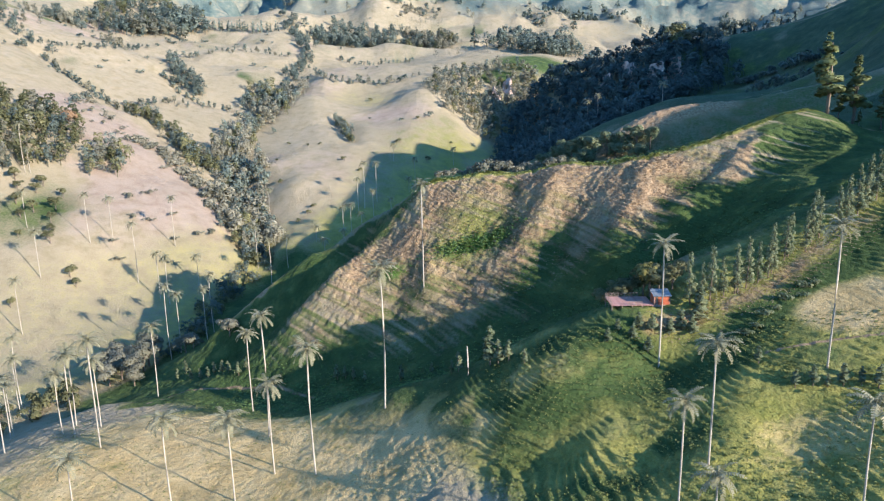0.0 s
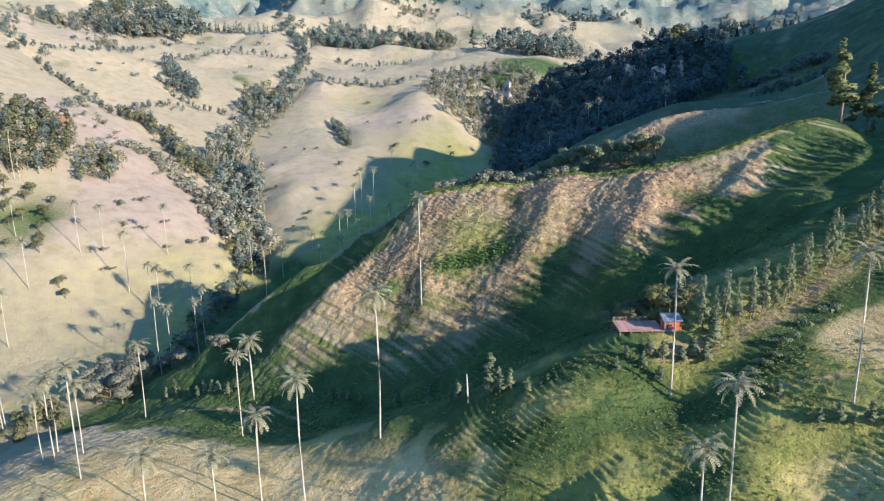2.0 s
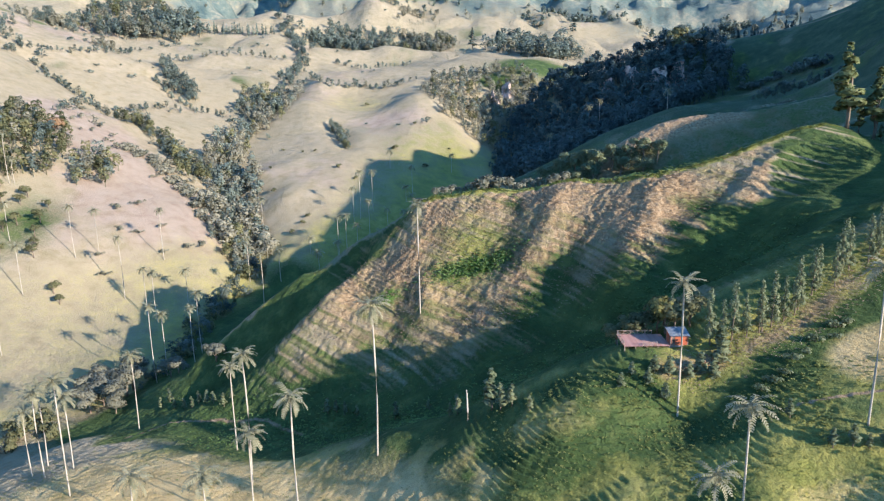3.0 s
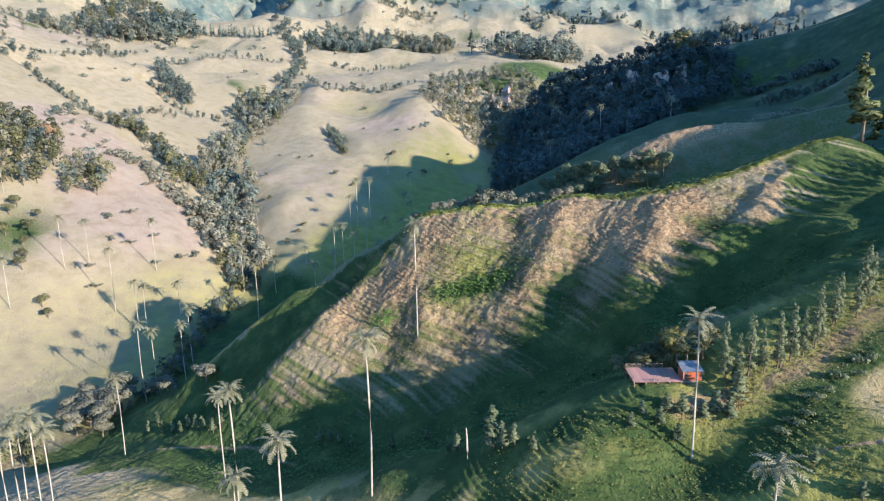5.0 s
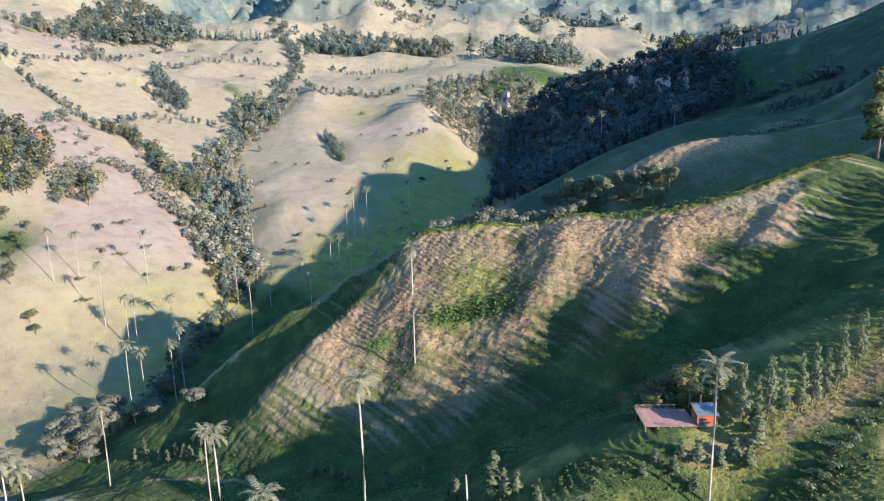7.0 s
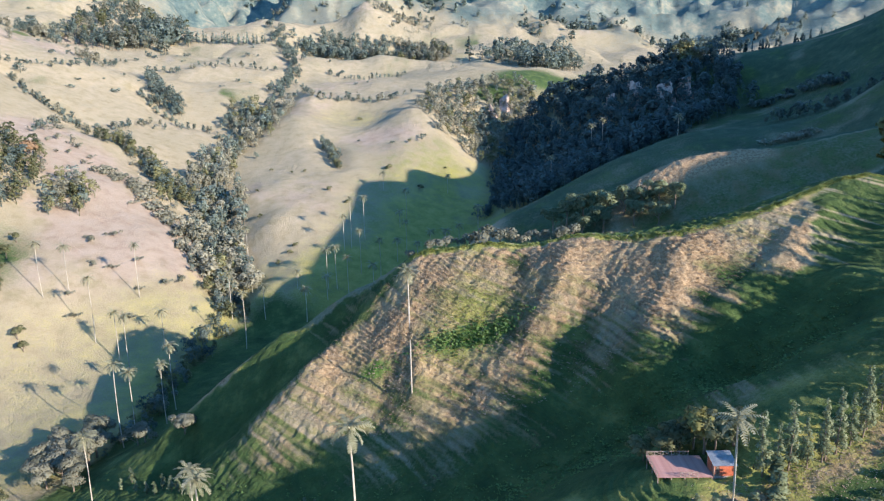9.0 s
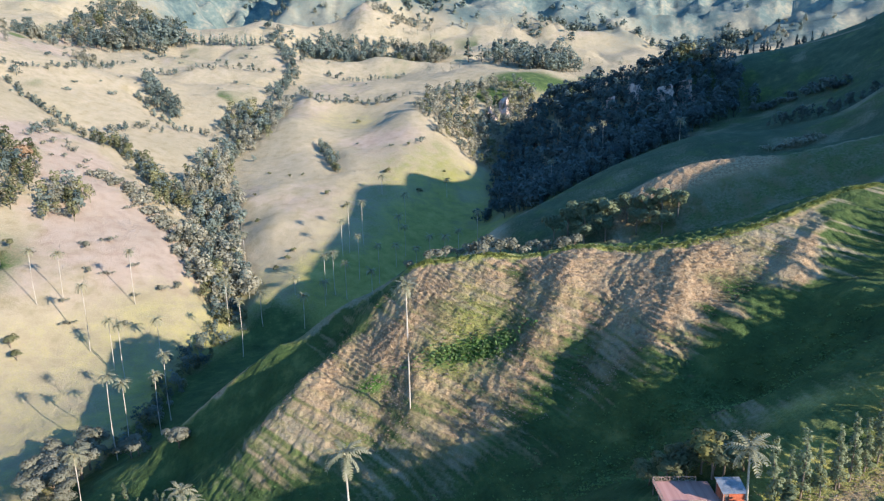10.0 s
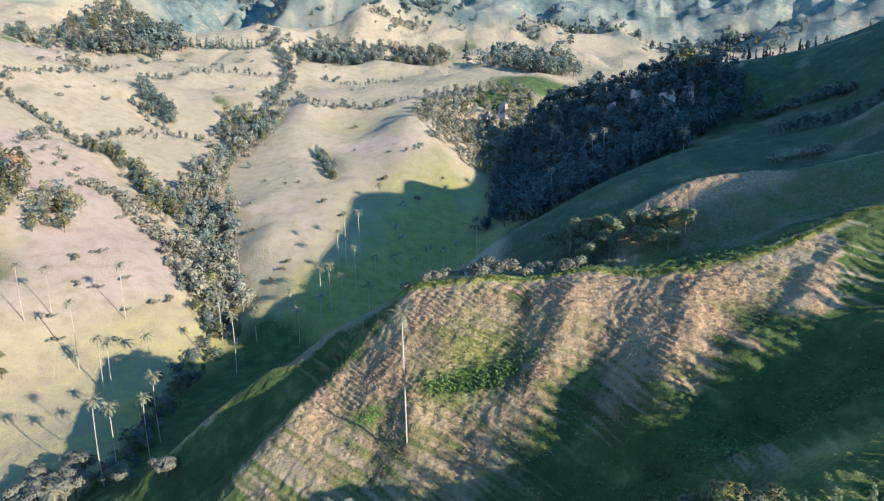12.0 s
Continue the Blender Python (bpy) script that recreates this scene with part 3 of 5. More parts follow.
def build_ground():
    rings = np.concatenate([np.linspace(4, 100, 40)[:-1], np.linspace(100, 205, 280)[:-1], np.linspace(205, 300, 400)[:-1], np.linspace(300, 330, 40)[:-1], np.geomspace(330, 950, 260)[:-1], np.geomspace(950, 4900, 170)])
    front = np.radians(np.linspace(-40, 40, 690))
    rest = np.radians(np.linspace(40, 320, 100))[1:-1]
    ang = np.concatenate([front, rest])
    rr, aa = np.meshgrid(rings, ang, indexing="ij")
    x, y = (rr * np.sin(aa)).ravel(), (rr * np.cos(aa)).ravel()
    z = LAND.height(x, y)
    n, m = len(rings), len(ang)
    x, y, z = np.append(x, 0.0), np.append(y, 0.0), np.append(z, z[:m].mean())
    i, j = np.meshgrid(np.arange(n - 1), np.arange(m), indexing="ij")
    a, b = i * m + j, i * m + (j + 1) % m
    quads = np.stack([a, b, b + m, a + m], -1).reshape(-1, 4)[:, ::-1]
    me = bpy.data.meshes.new("ground")
    me.vertices.add(n * m + 1)
    me.vertices.foreach_set("co", np.stack([x, y, z], -1).ravel())
    j = np.arange(m)
    tris = np.stack([np.full(m, n * m), (j + 1) % m, j], -1)
    k4, k3 = len(quads), len(tris)
    me.loops.add(k4 * 4 + k3 * 3)
    me.loops.foreach_set("vertex_index", np.concatenate([quads.ravel(), tris.ravel()]))
    me.polygons.add(k4 + k3)
    me.polygons.foreach_set("loop_start", np.concatenate([np.arange(k4) * 4, k4 * 4 + np.arange(k3) * 3]))
    me.polygons.foreach_set("use_smooth", np.ones(k4 + k3, bool))
    me.update()
    for key, val in cover_masks(x, y, z).items():
        me.attributes.new(key, "FLOAT", "POINT").data.foreach_set("value", val.astype(np.float32))
    me.materials.append(MAT_GROUND)
    return tagged(new("ground", me), "rolling grass hillsides with cattle steps, bracken and green gullies", "ground", kind="structure")


ground = build_ground()


# building blocks
def obj(name, verts, faces, mat, parent=None, label="", smooth=False):
    me = bpy.data.meshes.new(name)
    me.from_pydata(verts, [], faces)
    if smooth:
        me.polygons.foreach_set("use_smooth", np.ones(len(me.polygons), bool))
    me.materials.append(mat)
    ob = new(name, me)
    if parent is not None:
        ob.parent = parent
    if label:
        ob["label"] = label
    return ob


def shared(name, me, parent, m=None, label=""):
    ob = new(name, me)
    ob.parent = parent
    if m is not None:
        ob.matrix_basis = m
    if label:
        ob["label"] = label
    return ob


def mesh_of(name, verts, faces, mat, smooth=False):
    me = bpy.data.meshes.new(name)
    me.from_pydata([tuple(v) for v in verts], [], faces)
    if smooth:
        me.polygons.foreach_set("use_smooth", np.ones(len(me.polygons), bool))
    me.materials.append(mat)
    return me


def ground_at(x, y):
    return float(LAND.height([x], [y])[0])


def tube(points, radii, sides=7):
    """A tapered, bent round stem."""
    verts, faces = [], []
    for i, (p, r) in enumerate(zip(points, radii)):
        d = Vector(points[min(i + 1, len(points) - 1)]) - Vector(points[max(i - 1, 0)])
        q = d.to_track_quat("Z", "Y")
        for k in range(sides):
            a = 2 * math.pi * k / sides
            verts.append(tuple(Vector(p) + q @ Vector((r * math.cos(a), r * math.sin(a), 0))))
    for i in range(len(points) - 1):
        for k in range(sides):
            a, b = i * sides + k, i * sides + (k + 1) % sides
            faces.append((a, b, b + sides, a + sides))
    faces.append(tuple(reversed(range(sides))))
    n = len(verts) - sides
    faces.append(tuple(range(n, n + sides)))
    return verts, faces


def joined(pieces):
    verts, faces = [], []
    for v, f in pieces:
        k = len(verts)
        verts += list(v)
        faces += [tuple(i + k for i in q) for q in f]
    return verts, faces


def box(x0, y0, z0, x1, y1, z1):
    v = [(x, y, z) for z in (z0, z1) for y in (y0, y1) for x in (x0, x1)]
    return v, [(0, 2, 3, 1), (4, 5, 7, 6), (0, 1, 5, 4), (2, 6, 7, 3), (0, 4, 6, 2), (1, 3, 7, 5)]


def leaf_cloud(seed, blobs, count, size, ruffle=0.5):
    """Many small leaf clumps over the given blobs (x, y, z, rx, ry, rz): vertices and quads as arrays."""
    g = np.random.default_rng(seed)
    b = np.array(blobs, float)
    w = b[:, 3] * b[:, 4] + b[:, 3] * b[:, 5]
    pick = g.choice(len(b), count, p=w / w.sum())
    d = g.normal(size=(count, 3))
    d[:, 2] = np.where(d[:, 2] < -0.5, -d[:, 2], d[:, 2])
    d /= np.linalg.norm(d, axis=1)[:, None]
    rad = g.uniform(0.55, 1.08, count) ** 0.6
    centre = b[pick, :3] + d * b[pick, 3:] * rad[:, None]
    nrm = d + g.normal(size=(count, 3)) * ruffle
    nrm[:, 2] += 0.25
    nrm /= np.linalg.norm(nrm, axis=1)[:, None]
    u = np.cross(nrm, g.normal(size=(count, 3)))
    u /= np.linalg.norm(u, axis=1)[:, None]
    v = np.cross(nrm, u)
    middle = np.average(b[:, :3], axis=0, weights=w)
    out = centre - middle
    out /= np.linalg.norm(out, axis=1)[:, None] + 1e-6
    soft = 0.8 * d + 0.45 * out + 0.4 * nrm
    soft /= np.linalg.norm(soft, axis=1)[:, None]
    s = size * g.uniform(0.5, 1.25, count)[:, None]
    k = g.uniform(0.5, 1.0, count)[:, None]
    verts = np.stack([centre - u * s, centre - v * s * k + nrm * s * 0.15, centre + u * s, centre + v * s * k - nrm * s * 0.2], 1).reshape(-1, 3)
    faces = np.arange(count * 4).reshape(-1, 4)
    return verts, faces, np.repeat(soft, 4, 0)


def array_mesh(name, verts, faces, mat, normals=None):
    me = bpy.data.meshes.new(name)
    me.vertices.add(len(verts))
    me.vertices.foreach_set("co", np.asarray(verts, np.float32).ravel())
    me.loops.add(faces.size)
    me.loops.foreach_set("vertex_index", faces.ravel().astype(np.int32))
    me.polygons.add(len(faces))
    me.polygons.foreach_set("loop_start", (np.arange(len(faces)) * faces.shape[1]).astype(np.int32))
    if normals is not None:
        me.attributes.new("custom_normal", "FLOAT_VECTOR", "POINT").data.foreach_set("vector", np.asarray(normals, np.float32).ravel())
    me.update()
    me.materials.append(mat)
    return me


# crown shapes, for a tree one unit high
def round_blobs(seed):
    g = np.random.default_rng(seed)
    out = [(0, 0, 0.62, 0.26, 0.26, 0.26)]
    for k in range(8):
        a, r = g.uniform(0, 6.28), g.uniform(0.12, 0.34)
        out.append((r * math.cos(a), r * math.sin(a), g.uniform(0.42, 0.84), *(g.uniform(0.12, 0.2) * np.array([1, 1, 0.85]))))
    return out


def slim_blobs(seed):
    g = np.random.default_rng(seed)
    out = []
    for k in range(10):
        h = 0.26 + 0.70 * k / 9
        w = 0.105 * (1.06 - h) + 0.008
        out.append((g.normal() * w * 0.5, g.normal() * w * 0.5, h + g.normal() * 0.02, w * g.uniform(0.7, 1.25), w * g.uniform(0.7, 1.25), 0.06))
    return out


def pine_blobs(seed):
    g = np.random.default_rng(seed)
    out = []
    for k in range(22):
        h = 0.16 + 0.82 * k / 21
        w = 0.075 * (1.18 - h) + 0.012
        a = g.uniform(0, 6.28)
        out.append((w * 0.8 * math.cos(a), w * 0.8 * math.sin(a), h, w * g.uniform(0.7, 1.3), w * g.uniform(0.7, 1.3), g.uniform(0.04, 0.085)))
    return out


def bush_blobs(seed):
    g = np.random.default_rng(seed)
    return [(g.normal() * 0.28, g.normal() * 0.28, g.uniform(0.25, 0.6), *(g.uniform(0.22, 0.36) * np.array([1, 1, 0.9]))) for k in range(6)]


def wood_blobs(seed):
    g = np.random.default_rng(seed)
    w = g.uniform(0.8, 1.15)
    out = [(0, 0, 0.45, 0.21 * w, 0.21 * w, 0.36)]
    for k in range(8):
        a, h = g.uniform(0, 6.28), g.uniform(0.18, 0.9)
        r = 0.24 * w * (1.05 - 0.6 * h)
        out.append((r * math.cos(a), r * math.sin(a), h, *(g.uniform(0.11, 0.17) * w * np.array([1, 1, 1.1]))))
    return out


SHAPES = {"wood": wood_blobs, "round": round_blobs, "slim": slim_blobs, "pine": pine_blobs, "bush": bush_blobs}
KINDS = {}


def tree_kind(shape, mat, leaves, size, seed):
    """Meshes for one kind of tree, one unit high: stem with limbs, and crown."""
    key = (shape, mat.name, leaves, seed)
    if key not in KINDS:
        g = np.random.default_rng(seed + 500)
        blobs = SHAPES[shape](seed)
        v, f, soft = leaf_cloud(seed, blobs, leaves, size)
        crown = array_mesh("crown", v, f, mat, soft)
        top = 0.9 if shape in ("slim", "pine") else 0.6
        thick = 0.012 if shape in ("slim", "pine") else 0.024
        stem = [tube([(0, 0, -0.06), (0.01, 0, 0.2), (0.0, 0.015, 0.45 * top + 0.2), (0.01, 0.01, top)], [thick * 1.3, thick, thick * 0.7, thick * 0.25], 6)]
        for bx, by, bz, *rest in blobs[1:6]:
            stem.append(tube([(0.005, 0, max(0.12, bz - 0.3)), (bx * 0.55, by * 0.55, bz - 0.1), (bx, by, bz)], [thick * 0.55, thick * 0.4, thick * 0.15], 5))
        KINDS[key] = (mesh_of("trunk", *joined(stem), MAT_BARK, True), crown)
    return KINDS[key]


def plant_tree(name, x, y, h, shape, mat, label, category, group="", leaves=900, size=0.036, seed=1, wide=1.0):
    stem, crown = tree_kind(shape, mat, leaves, size, seed)
    ob = new(name)
    g = random.Random(int(x * 71 + y * 13 + h * 7))
    ob.matrix_basis = pose(x, y, ground_at(x, y) - 0.1, g.uniform(-2, 2), g.uniform(-2, 2), g.uniform(0, 360)) @ Matrix.Diagonal((h * wide, h * wide, h, 1))
    shared("trunk", stem, ob)
    shared("crown", crown, ob)
    return tagged(ob, label, category, group)


def grove(name, spots, shape, mat, heights, label, leaves=270, size=0.05, seed=5, category="trees"):
    """A wood or a hedge: many trees in one mesh."""
    g = np.random.default_rng(seed)
    spots = np.array(spots, float)
    kinds = []
    for k in range(5):
        v, f, soft = leaf_cloud(seed * 10 + k, SHAPES[shape](seed * 10 + k), leaves, size, 0.3)
        sv, sf = tube([(0, 0, -0.08), (0.01, 0.01, 0.3), (0, 0, 0.62)], [0.022, 0.016, 0.006], 4)
        sf = np.array([q for q in sf if len(q) == 4][:8])
        side = np.array(sv) * (1, 1, 0)
        side /= np.linalg.norm(side, axis=1)[:, None] + 1e-6
        kinds.append((np.concatenate([v, np.array(sv)]), np.concatenate([f, sf + len(v)]), np.concatenate([soft, side])))
    z = LAND.height(spots[:, 0], spots[:, 1])
    mats = mat if isinstance(mat, tuple) else (mat,)
    share = np.array([0.6, 0.25, 0.15][:len(mats)]) if len(mats) > 1 else np.ones(1)
    share = share / share.sum()
    vs, fs, ns, tone, n = [], [], [], [], 0
    for (x, y), zz in zip(spots, z):
        v, f, soft = kinds[g.integers(5)]
        a, h = g.uniform(0, 6.28), g.uniform(*heights)
        w = h * g.uniform(0.8, 1.3)
        tone.append(np.full(len(f), g.choice(len(mats), p=share)))
        c, s = math.cos(a), math.sin(a)
        vs.append(np.stack([x + w * (c * v[:, 0] - s * v[:, 1]), y + w * (s * v[:, 0] + c * v[:, 1]), zz + h * v[:, 2]], -1))
        ns.append(np.stack([c * soft[:, 0] - s * soft[:, 1], s * soft[:, 0] + c * soft[:, 1], soft[:, 2]], -1))
        fs.append(f + n)
        n += len(v)
    me = array_mesh(name, np.concatenate(vs), np.concatenate(fs), mats[0], np.concatenate(ns))
    for other in mats[1:]:
        me.materials.append(other)
    me.polygons.foreach_set("material_index", np.concatenate(tone).astype(np.int32))
    return tagged(new(name, me), label, category, kind="stuff")


def inside(poly, x, y):
    hit, n = False, len(poly)
    for i in range(n):
        (x0, y0), (x1, y1) = poly[i], poly[(i + 1) % n]
        if (y0 > y) != (y1 > y) and x < (x1 - x0) * (y - y0) / (y1 - y0) + x0:
            hit = not hit
    return hit


def fill(poly, gap, seed, jitter=0.45):
    """Spots about a gap apart all over a patch of ground."""
    g = random.Random(seed)
    xs, ys = [p[0] for p in poly], [p[1] for p in poly]
    out, y = [], min(ys)
    while y < max(ys):
        x = min(xs) + g.uniform(0, gap)
        while x < max(xs):
            px, py = x + g.uniform(-1, 1) * gap * jitter, y + g.uniform(-1, 1) * gap * jitter
            wob = 1.1 * gap * noise.noise(Vector((px * 0.06, py * 0.06, seed)))
            if inside(poly, px + wob, py - wob) and g.random() < 0.86:
                out.append((px, py))
            x += gap
        y += gap
    return out


def beside(line, gap, width, seed, rows=1):
    """Spots scattered along a line."""
    g = random.Random(seed)
    return [(p[0] + g.gauss(0, width * 0.4), p[1] + g.gauss(0, width * 0.4)) for _ in range(rows) for p in along([(*q, 0) for q in line], gap)]


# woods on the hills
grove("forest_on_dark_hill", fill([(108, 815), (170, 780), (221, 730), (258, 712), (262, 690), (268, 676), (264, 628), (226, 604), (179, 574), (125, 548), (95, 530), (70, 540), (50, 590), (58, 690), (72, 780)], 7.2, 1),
      "wood", MAT_SHADED_FOREST, (10, 22), "dense dark green cloud forest covering the hillside", seed=11, category="forest")
grove("woods_beside_the_crags", fill([(-22, 796), (8, 752), (36, 730), (58, 722), (72, 770), (95, 840), (128, 880), (105, 925), (45, 930), (-10, 880)], 8.5, 2),
      "wood", (MAT_GREY, MAT_HAZY_FOREST, MAT_OLIVE), (8, 17), "grey-green sunlit woodland on the hill shoulder", seed=12, category="forest")
grove("gully_woods", beside(STREAM_LINES_XY("wooded gully"), 3.4, 28, 3, 3), "wood", (MAT_GREY, MAT_HAZY_FOREST, MAT_OLIVE), (6, 19), "grey-green trees filling the wooded gully", seed=13, category="forest")
grove("gully_mouth_woods", beside([(-130, 448), (-134, 470), (-147, 510), (-168, 570), (-190, 620)], 4.0, 22, 4, 2), "wood", (MAT_HAZY_FOREST, MAT_OLIVE, MAT_GREY), (6, 16), "dark green trees at the mouth of the gully", seed=14, category="forest")
grove("olive_gully_trees", beside([(-300, 680), (-275, 668), (-247, 647), (-220, 612), (-200, 585)], 2.6, 14, 5, 2), "wood", (MAT_OLIVE, MAT_HAZY_FOREST, MAT_GREY), (6, 15), "olive green trees along a drain", seed=15, category="trees")
grove("spur_thicket", beside([(-262, 592), (-236, 579), (-211, 557), (-185, 530), (-160, 489)], 2.6, 11, 6, 2), "bush", MAT_GREY, (4, 8), "grey scrub down the side of the spur", leaves=80, size=0.12, seed=16, category="scrub")
grove("left_wood", fill([(-372, 560), (-340, 592), (-300, 570), (-276, 540), (-279, 503), (-287, 474), (-312, 456), (-355, 480)], 8.0, 7), "wood", (MAT_OLIVE, MAT_HAZY_FOREST, MAT_GREY), (8, 19), "mixed dark and golden green wood on the slope", seed=17, category="forest")
grove("round_clump", fill([(-268, 502), (-270, 538), (-251, 544), (-238, 526), (-243, 504), (-257, 496)], 5.5, 8), "wood", (MAT_OLIVE, MAT_GREY, MAT_HAZY_FOREST), (6, 16), "round clump of trees on the hillside", seed=18, category="trees")
grove("mid_clump", fill([(-236, 812), (-235, 878), (-200, 874), (-177, 790), (-204, 772)], 7.5, 9), "wood", (MAT_HAZY_FOREST, MAT_GREY, MAT_OLIVE), (8, 18), "dark green trees where two gullies meet", seed=19, category="trees")
grove("upper_clump", fill([(-359, 923), (-325, 880), (-295, 850), (-278, 836), (-288, 813), (-320, 842)], 7.0, 10), "wood", MAT_HAZY_FOREST, (10, 18), "narrow clump of dark trees on a pasture hill", seed=20, category="trees")
for k, (line, gap, wide, hs) in enumerate([
        ([(-433, 766), (-401, 739), (-382, 727), (-360, 720), (-334, 710), (-308, 681)], 3.6, 5, (4, 10)),
        ([(-332, 616), (-340, 655), (-348, 698), (-344, 719)], 5, 6, (4, 8)),
        ([(-320, 709), (-306, 735), (-295, 766), (-273, 773), (-244, 799)], 5, 7, (4, 9)),
        ([(-340, 851), (-323, 839), (-308, 821), (-285, 810)], 4, 6, (5, 10)),
        ([(-447, 733), (-448, 784), (-420, 811), (-397, 857), (-405, 968)], 6, 5, (4, 9)),
        ([(-295, 752), (-267, 777), (-233, 787)], 8, 8, (4, 8)),
        ([(-358, 957), (-317, 978), (-269, 1001), (-215, 1022)], 6, 6, (5, 12)),
        ([(-167, 914), (-143, 876), (-126, 874), (-98, 879), (-70, 866), (-49, 867), (-28, 875)], 4, 6, (4, 11)),
        ([(-150, 1052), (-114, 1028), (-81, 1022), (-44, 1010)], 5, 6, (4, 11))]):
    grove("hedgerow", beside(line, gap, wide, 20 + k), "wood", (MAT_HAZY_FOREST, MAT_GREY), hs, "thin hedgerow of small trees between pastures", leaves=90, size=0.09, seed=30 + k, category="hedge")
grove("far_wood", fill([(-482, 998), (-455, 1017), (-425, 1050), (-394, 1170), (-440, 1330), (-540, 1310), (-547, 1137)], 13, 31), "wood", (MAT_HAZY_FOREST, MAT_GREY, MAT_OLIVE), (11, 25), "distant dark wood on the hills", seed=41, category="forest")
grove("far_tree_row", beside([(-381, 1142), (-328, 1148), (-262, 1151)], 4.2, 6, 32), "slim", MAT_HAZY_FOREST, (15, 22), "distant straight row of tall dark trees", leaves=90, size=0.07, seed=42, category="trees")
grove("far_wood", fill([(-215, 1165), (-178, 1240), (-124, 1240), (-67, 1240), (-60, 1150), (-130, 1145)], 10, 33), "wood", MAT_HAZY_FOREST, (14, 22), "distant dark wood on the hills", seed=43, category="forest")
grove("far_wood", fill([(-70, 1150), (-60, 1250), (20, 1225), (30, 1150), (0, 1140)], 10, 34), "wood", (MAT_GREY, MAT_HAZY_FOREST, MAT_OLIVE), (12, 23), "distant grey-green wood on the hills", seed=44, category="forest")
grove("far_wood", fill([(85, 1110), (110, 1190), (218, 1190), (206, 1040), (150, 1010), (95, 1060), (60, 1085)], 13, 35), "wood", (MAT_HAZY_FOREST, MAT_GREY), (15, 32), "distant dark trees beside a field", seed=45, category="forest")
grove("far_gully_trees", beside([(-260, 1218), (-226, 1131), (-197, 1042), (-196, 931), (-194, 881), (-202, 847)], 7, 16, 36, 2), "wood", MAT_HAZY_FOREST, (8, 16), "trees down a distant gully", seed=46, category="trees")
FAR_CLUMPS = [
    (-448, 1068, 52, 26, 46, (14, 26), (MAT_GREY, MAT_HAZY_FOREST)), (-408, 1140, 40, 24, 34, (16, 30), MAT_HAZY_FOREST), (-517, 1012, 22, 26, 18, (8, 17), (MAT_GREY, MAT_HAZY_FOREST)),
    (-440, 950, 26, 18, 16, (7, 13), MAT_GREY), (-566, 1028, 30, 22, 16, (7, 14), MAT_GREY), (-170, 1190, 50, 26, 30, (12, 22), (MAT_HAZY_FOREST, MAT_GREY)),
    (-100, 1150, 26, 20, 18, (12, 20), (MAT_GREY, MAT_HAZY_FOREST)), (-40, 1195, 50, 24, 26, (10, 19), (MAT_GREY, MAT_HAZY_FOREST)), (150, 1045, 26, 16, 16, (15, 27), MAT_HAZY_FOREST),
    (185, 1100, 20, 18, 12, (12, 20), MAT_GREY), (-306, 1455, 120, 40, 44, (8, 15), (MAT_GREY, MAT_HAZY_FOREST)), (-54, 1330, 110, 30, 40, (9, 16), (MAT_GREY, MAT_HAZY_FOREST)),
    (540, 1330, 46, 20, 24, (12, 24), MAT_HAZY_FOREST), (600, 1260, 60, 24, 22, (9, 16), (MAT_GREY, MAT_HAZY_FOREST)),
]
for k, (x, y, wide, deep, n, hs, mats) in enumerate(FAR_CLUMPS):
    g = random.Random(k + 170)
    grove("pasture_wood", [(x + g.gauss(0, wide * 0.5), y + g.gauss(0, deep * 0.5)) for _ in range(n)], "wood", mats, hs, "clump of tall dark trees among distant pastures", leaves=160, size=0.065, seed=154 + k, category="trees")
grove("ridge_trees", beside([(285, 740), (320, 735), (360, 715), (420, 700)], 6, 14, 37, 2), "slim", MAT_HAZY_FOREST, (8, 15), "line of dark trees on the hilltop", seed=47, category="trees")
grove("slope_thicket", beside([(262, 622), (274, 611), (292, 596), (299, 562)], 3.5, 10, 38, 2), "bush", MAT_HAZY_FOREST, (4, 9), "dark thicket on the shaded slope", leaves=80, size=0.12, seed=48, category="scrub")
grove("third_ridge_trees", beside([(236, 530), (258, 508), (290, 501), (320, 490)], 4.0, 9, 39, 2), "wood", MAT_HAZY_FOREST, (5, 11), "dark trees behind the third ridge", seed=49, category="trees")
grove("saddle_bushes", beside([(180, 412), (190, 415), (202, 414)], 2.5, 5, 40, 2), "bush", MAT_GREY, (3, 6), "pale bushes on the saddle", leaves=90, size=0.11, seed=50, category="scrub")
grove("left_scrub", beside([(-345, 700), (-330, 650), (-300, 600), (-262, 590)], 6, 16, 41, 1), "bush", MAT_GREY, (3, 7), "scattered grey scrub on the dry hillside", leaves=80, size=0.12, seed=51, category="scrub")
def sprinkled(count, seed, area):
    """Spots thrown over a wide stretch, thicker in the hollows of a slow noise."""
    g, out = random.Random(seed), []
    while len(out) < count:
        x, y = g.uniform(area[0], area[2]), g.uniform(area[1], area[3])
        if abs(x) < 0.68 * y and noise.noise(Vector((x * 0.012, y * 0.012, seed))) > g.uniform(0.0, 0.5):
            out.append((x, y))
    return out


grove("scattered_far_trees", sprinkled(90, 3, (-640, 680, 0, 1300)), "bush", MAT_HAZY_FOREST, (3, 8), "scattered small trees in folds of distant pasture", leaves=70, size=0.13, seed=52, category="trees")
grove("scattered_far_trees", sprinkled(110, 4, (-60, 960, 420, 1400)), "wood", MAT_GREY, (5, 13), "scattered grey trees among distant hills", leaves=90, seed=53, category="trees")
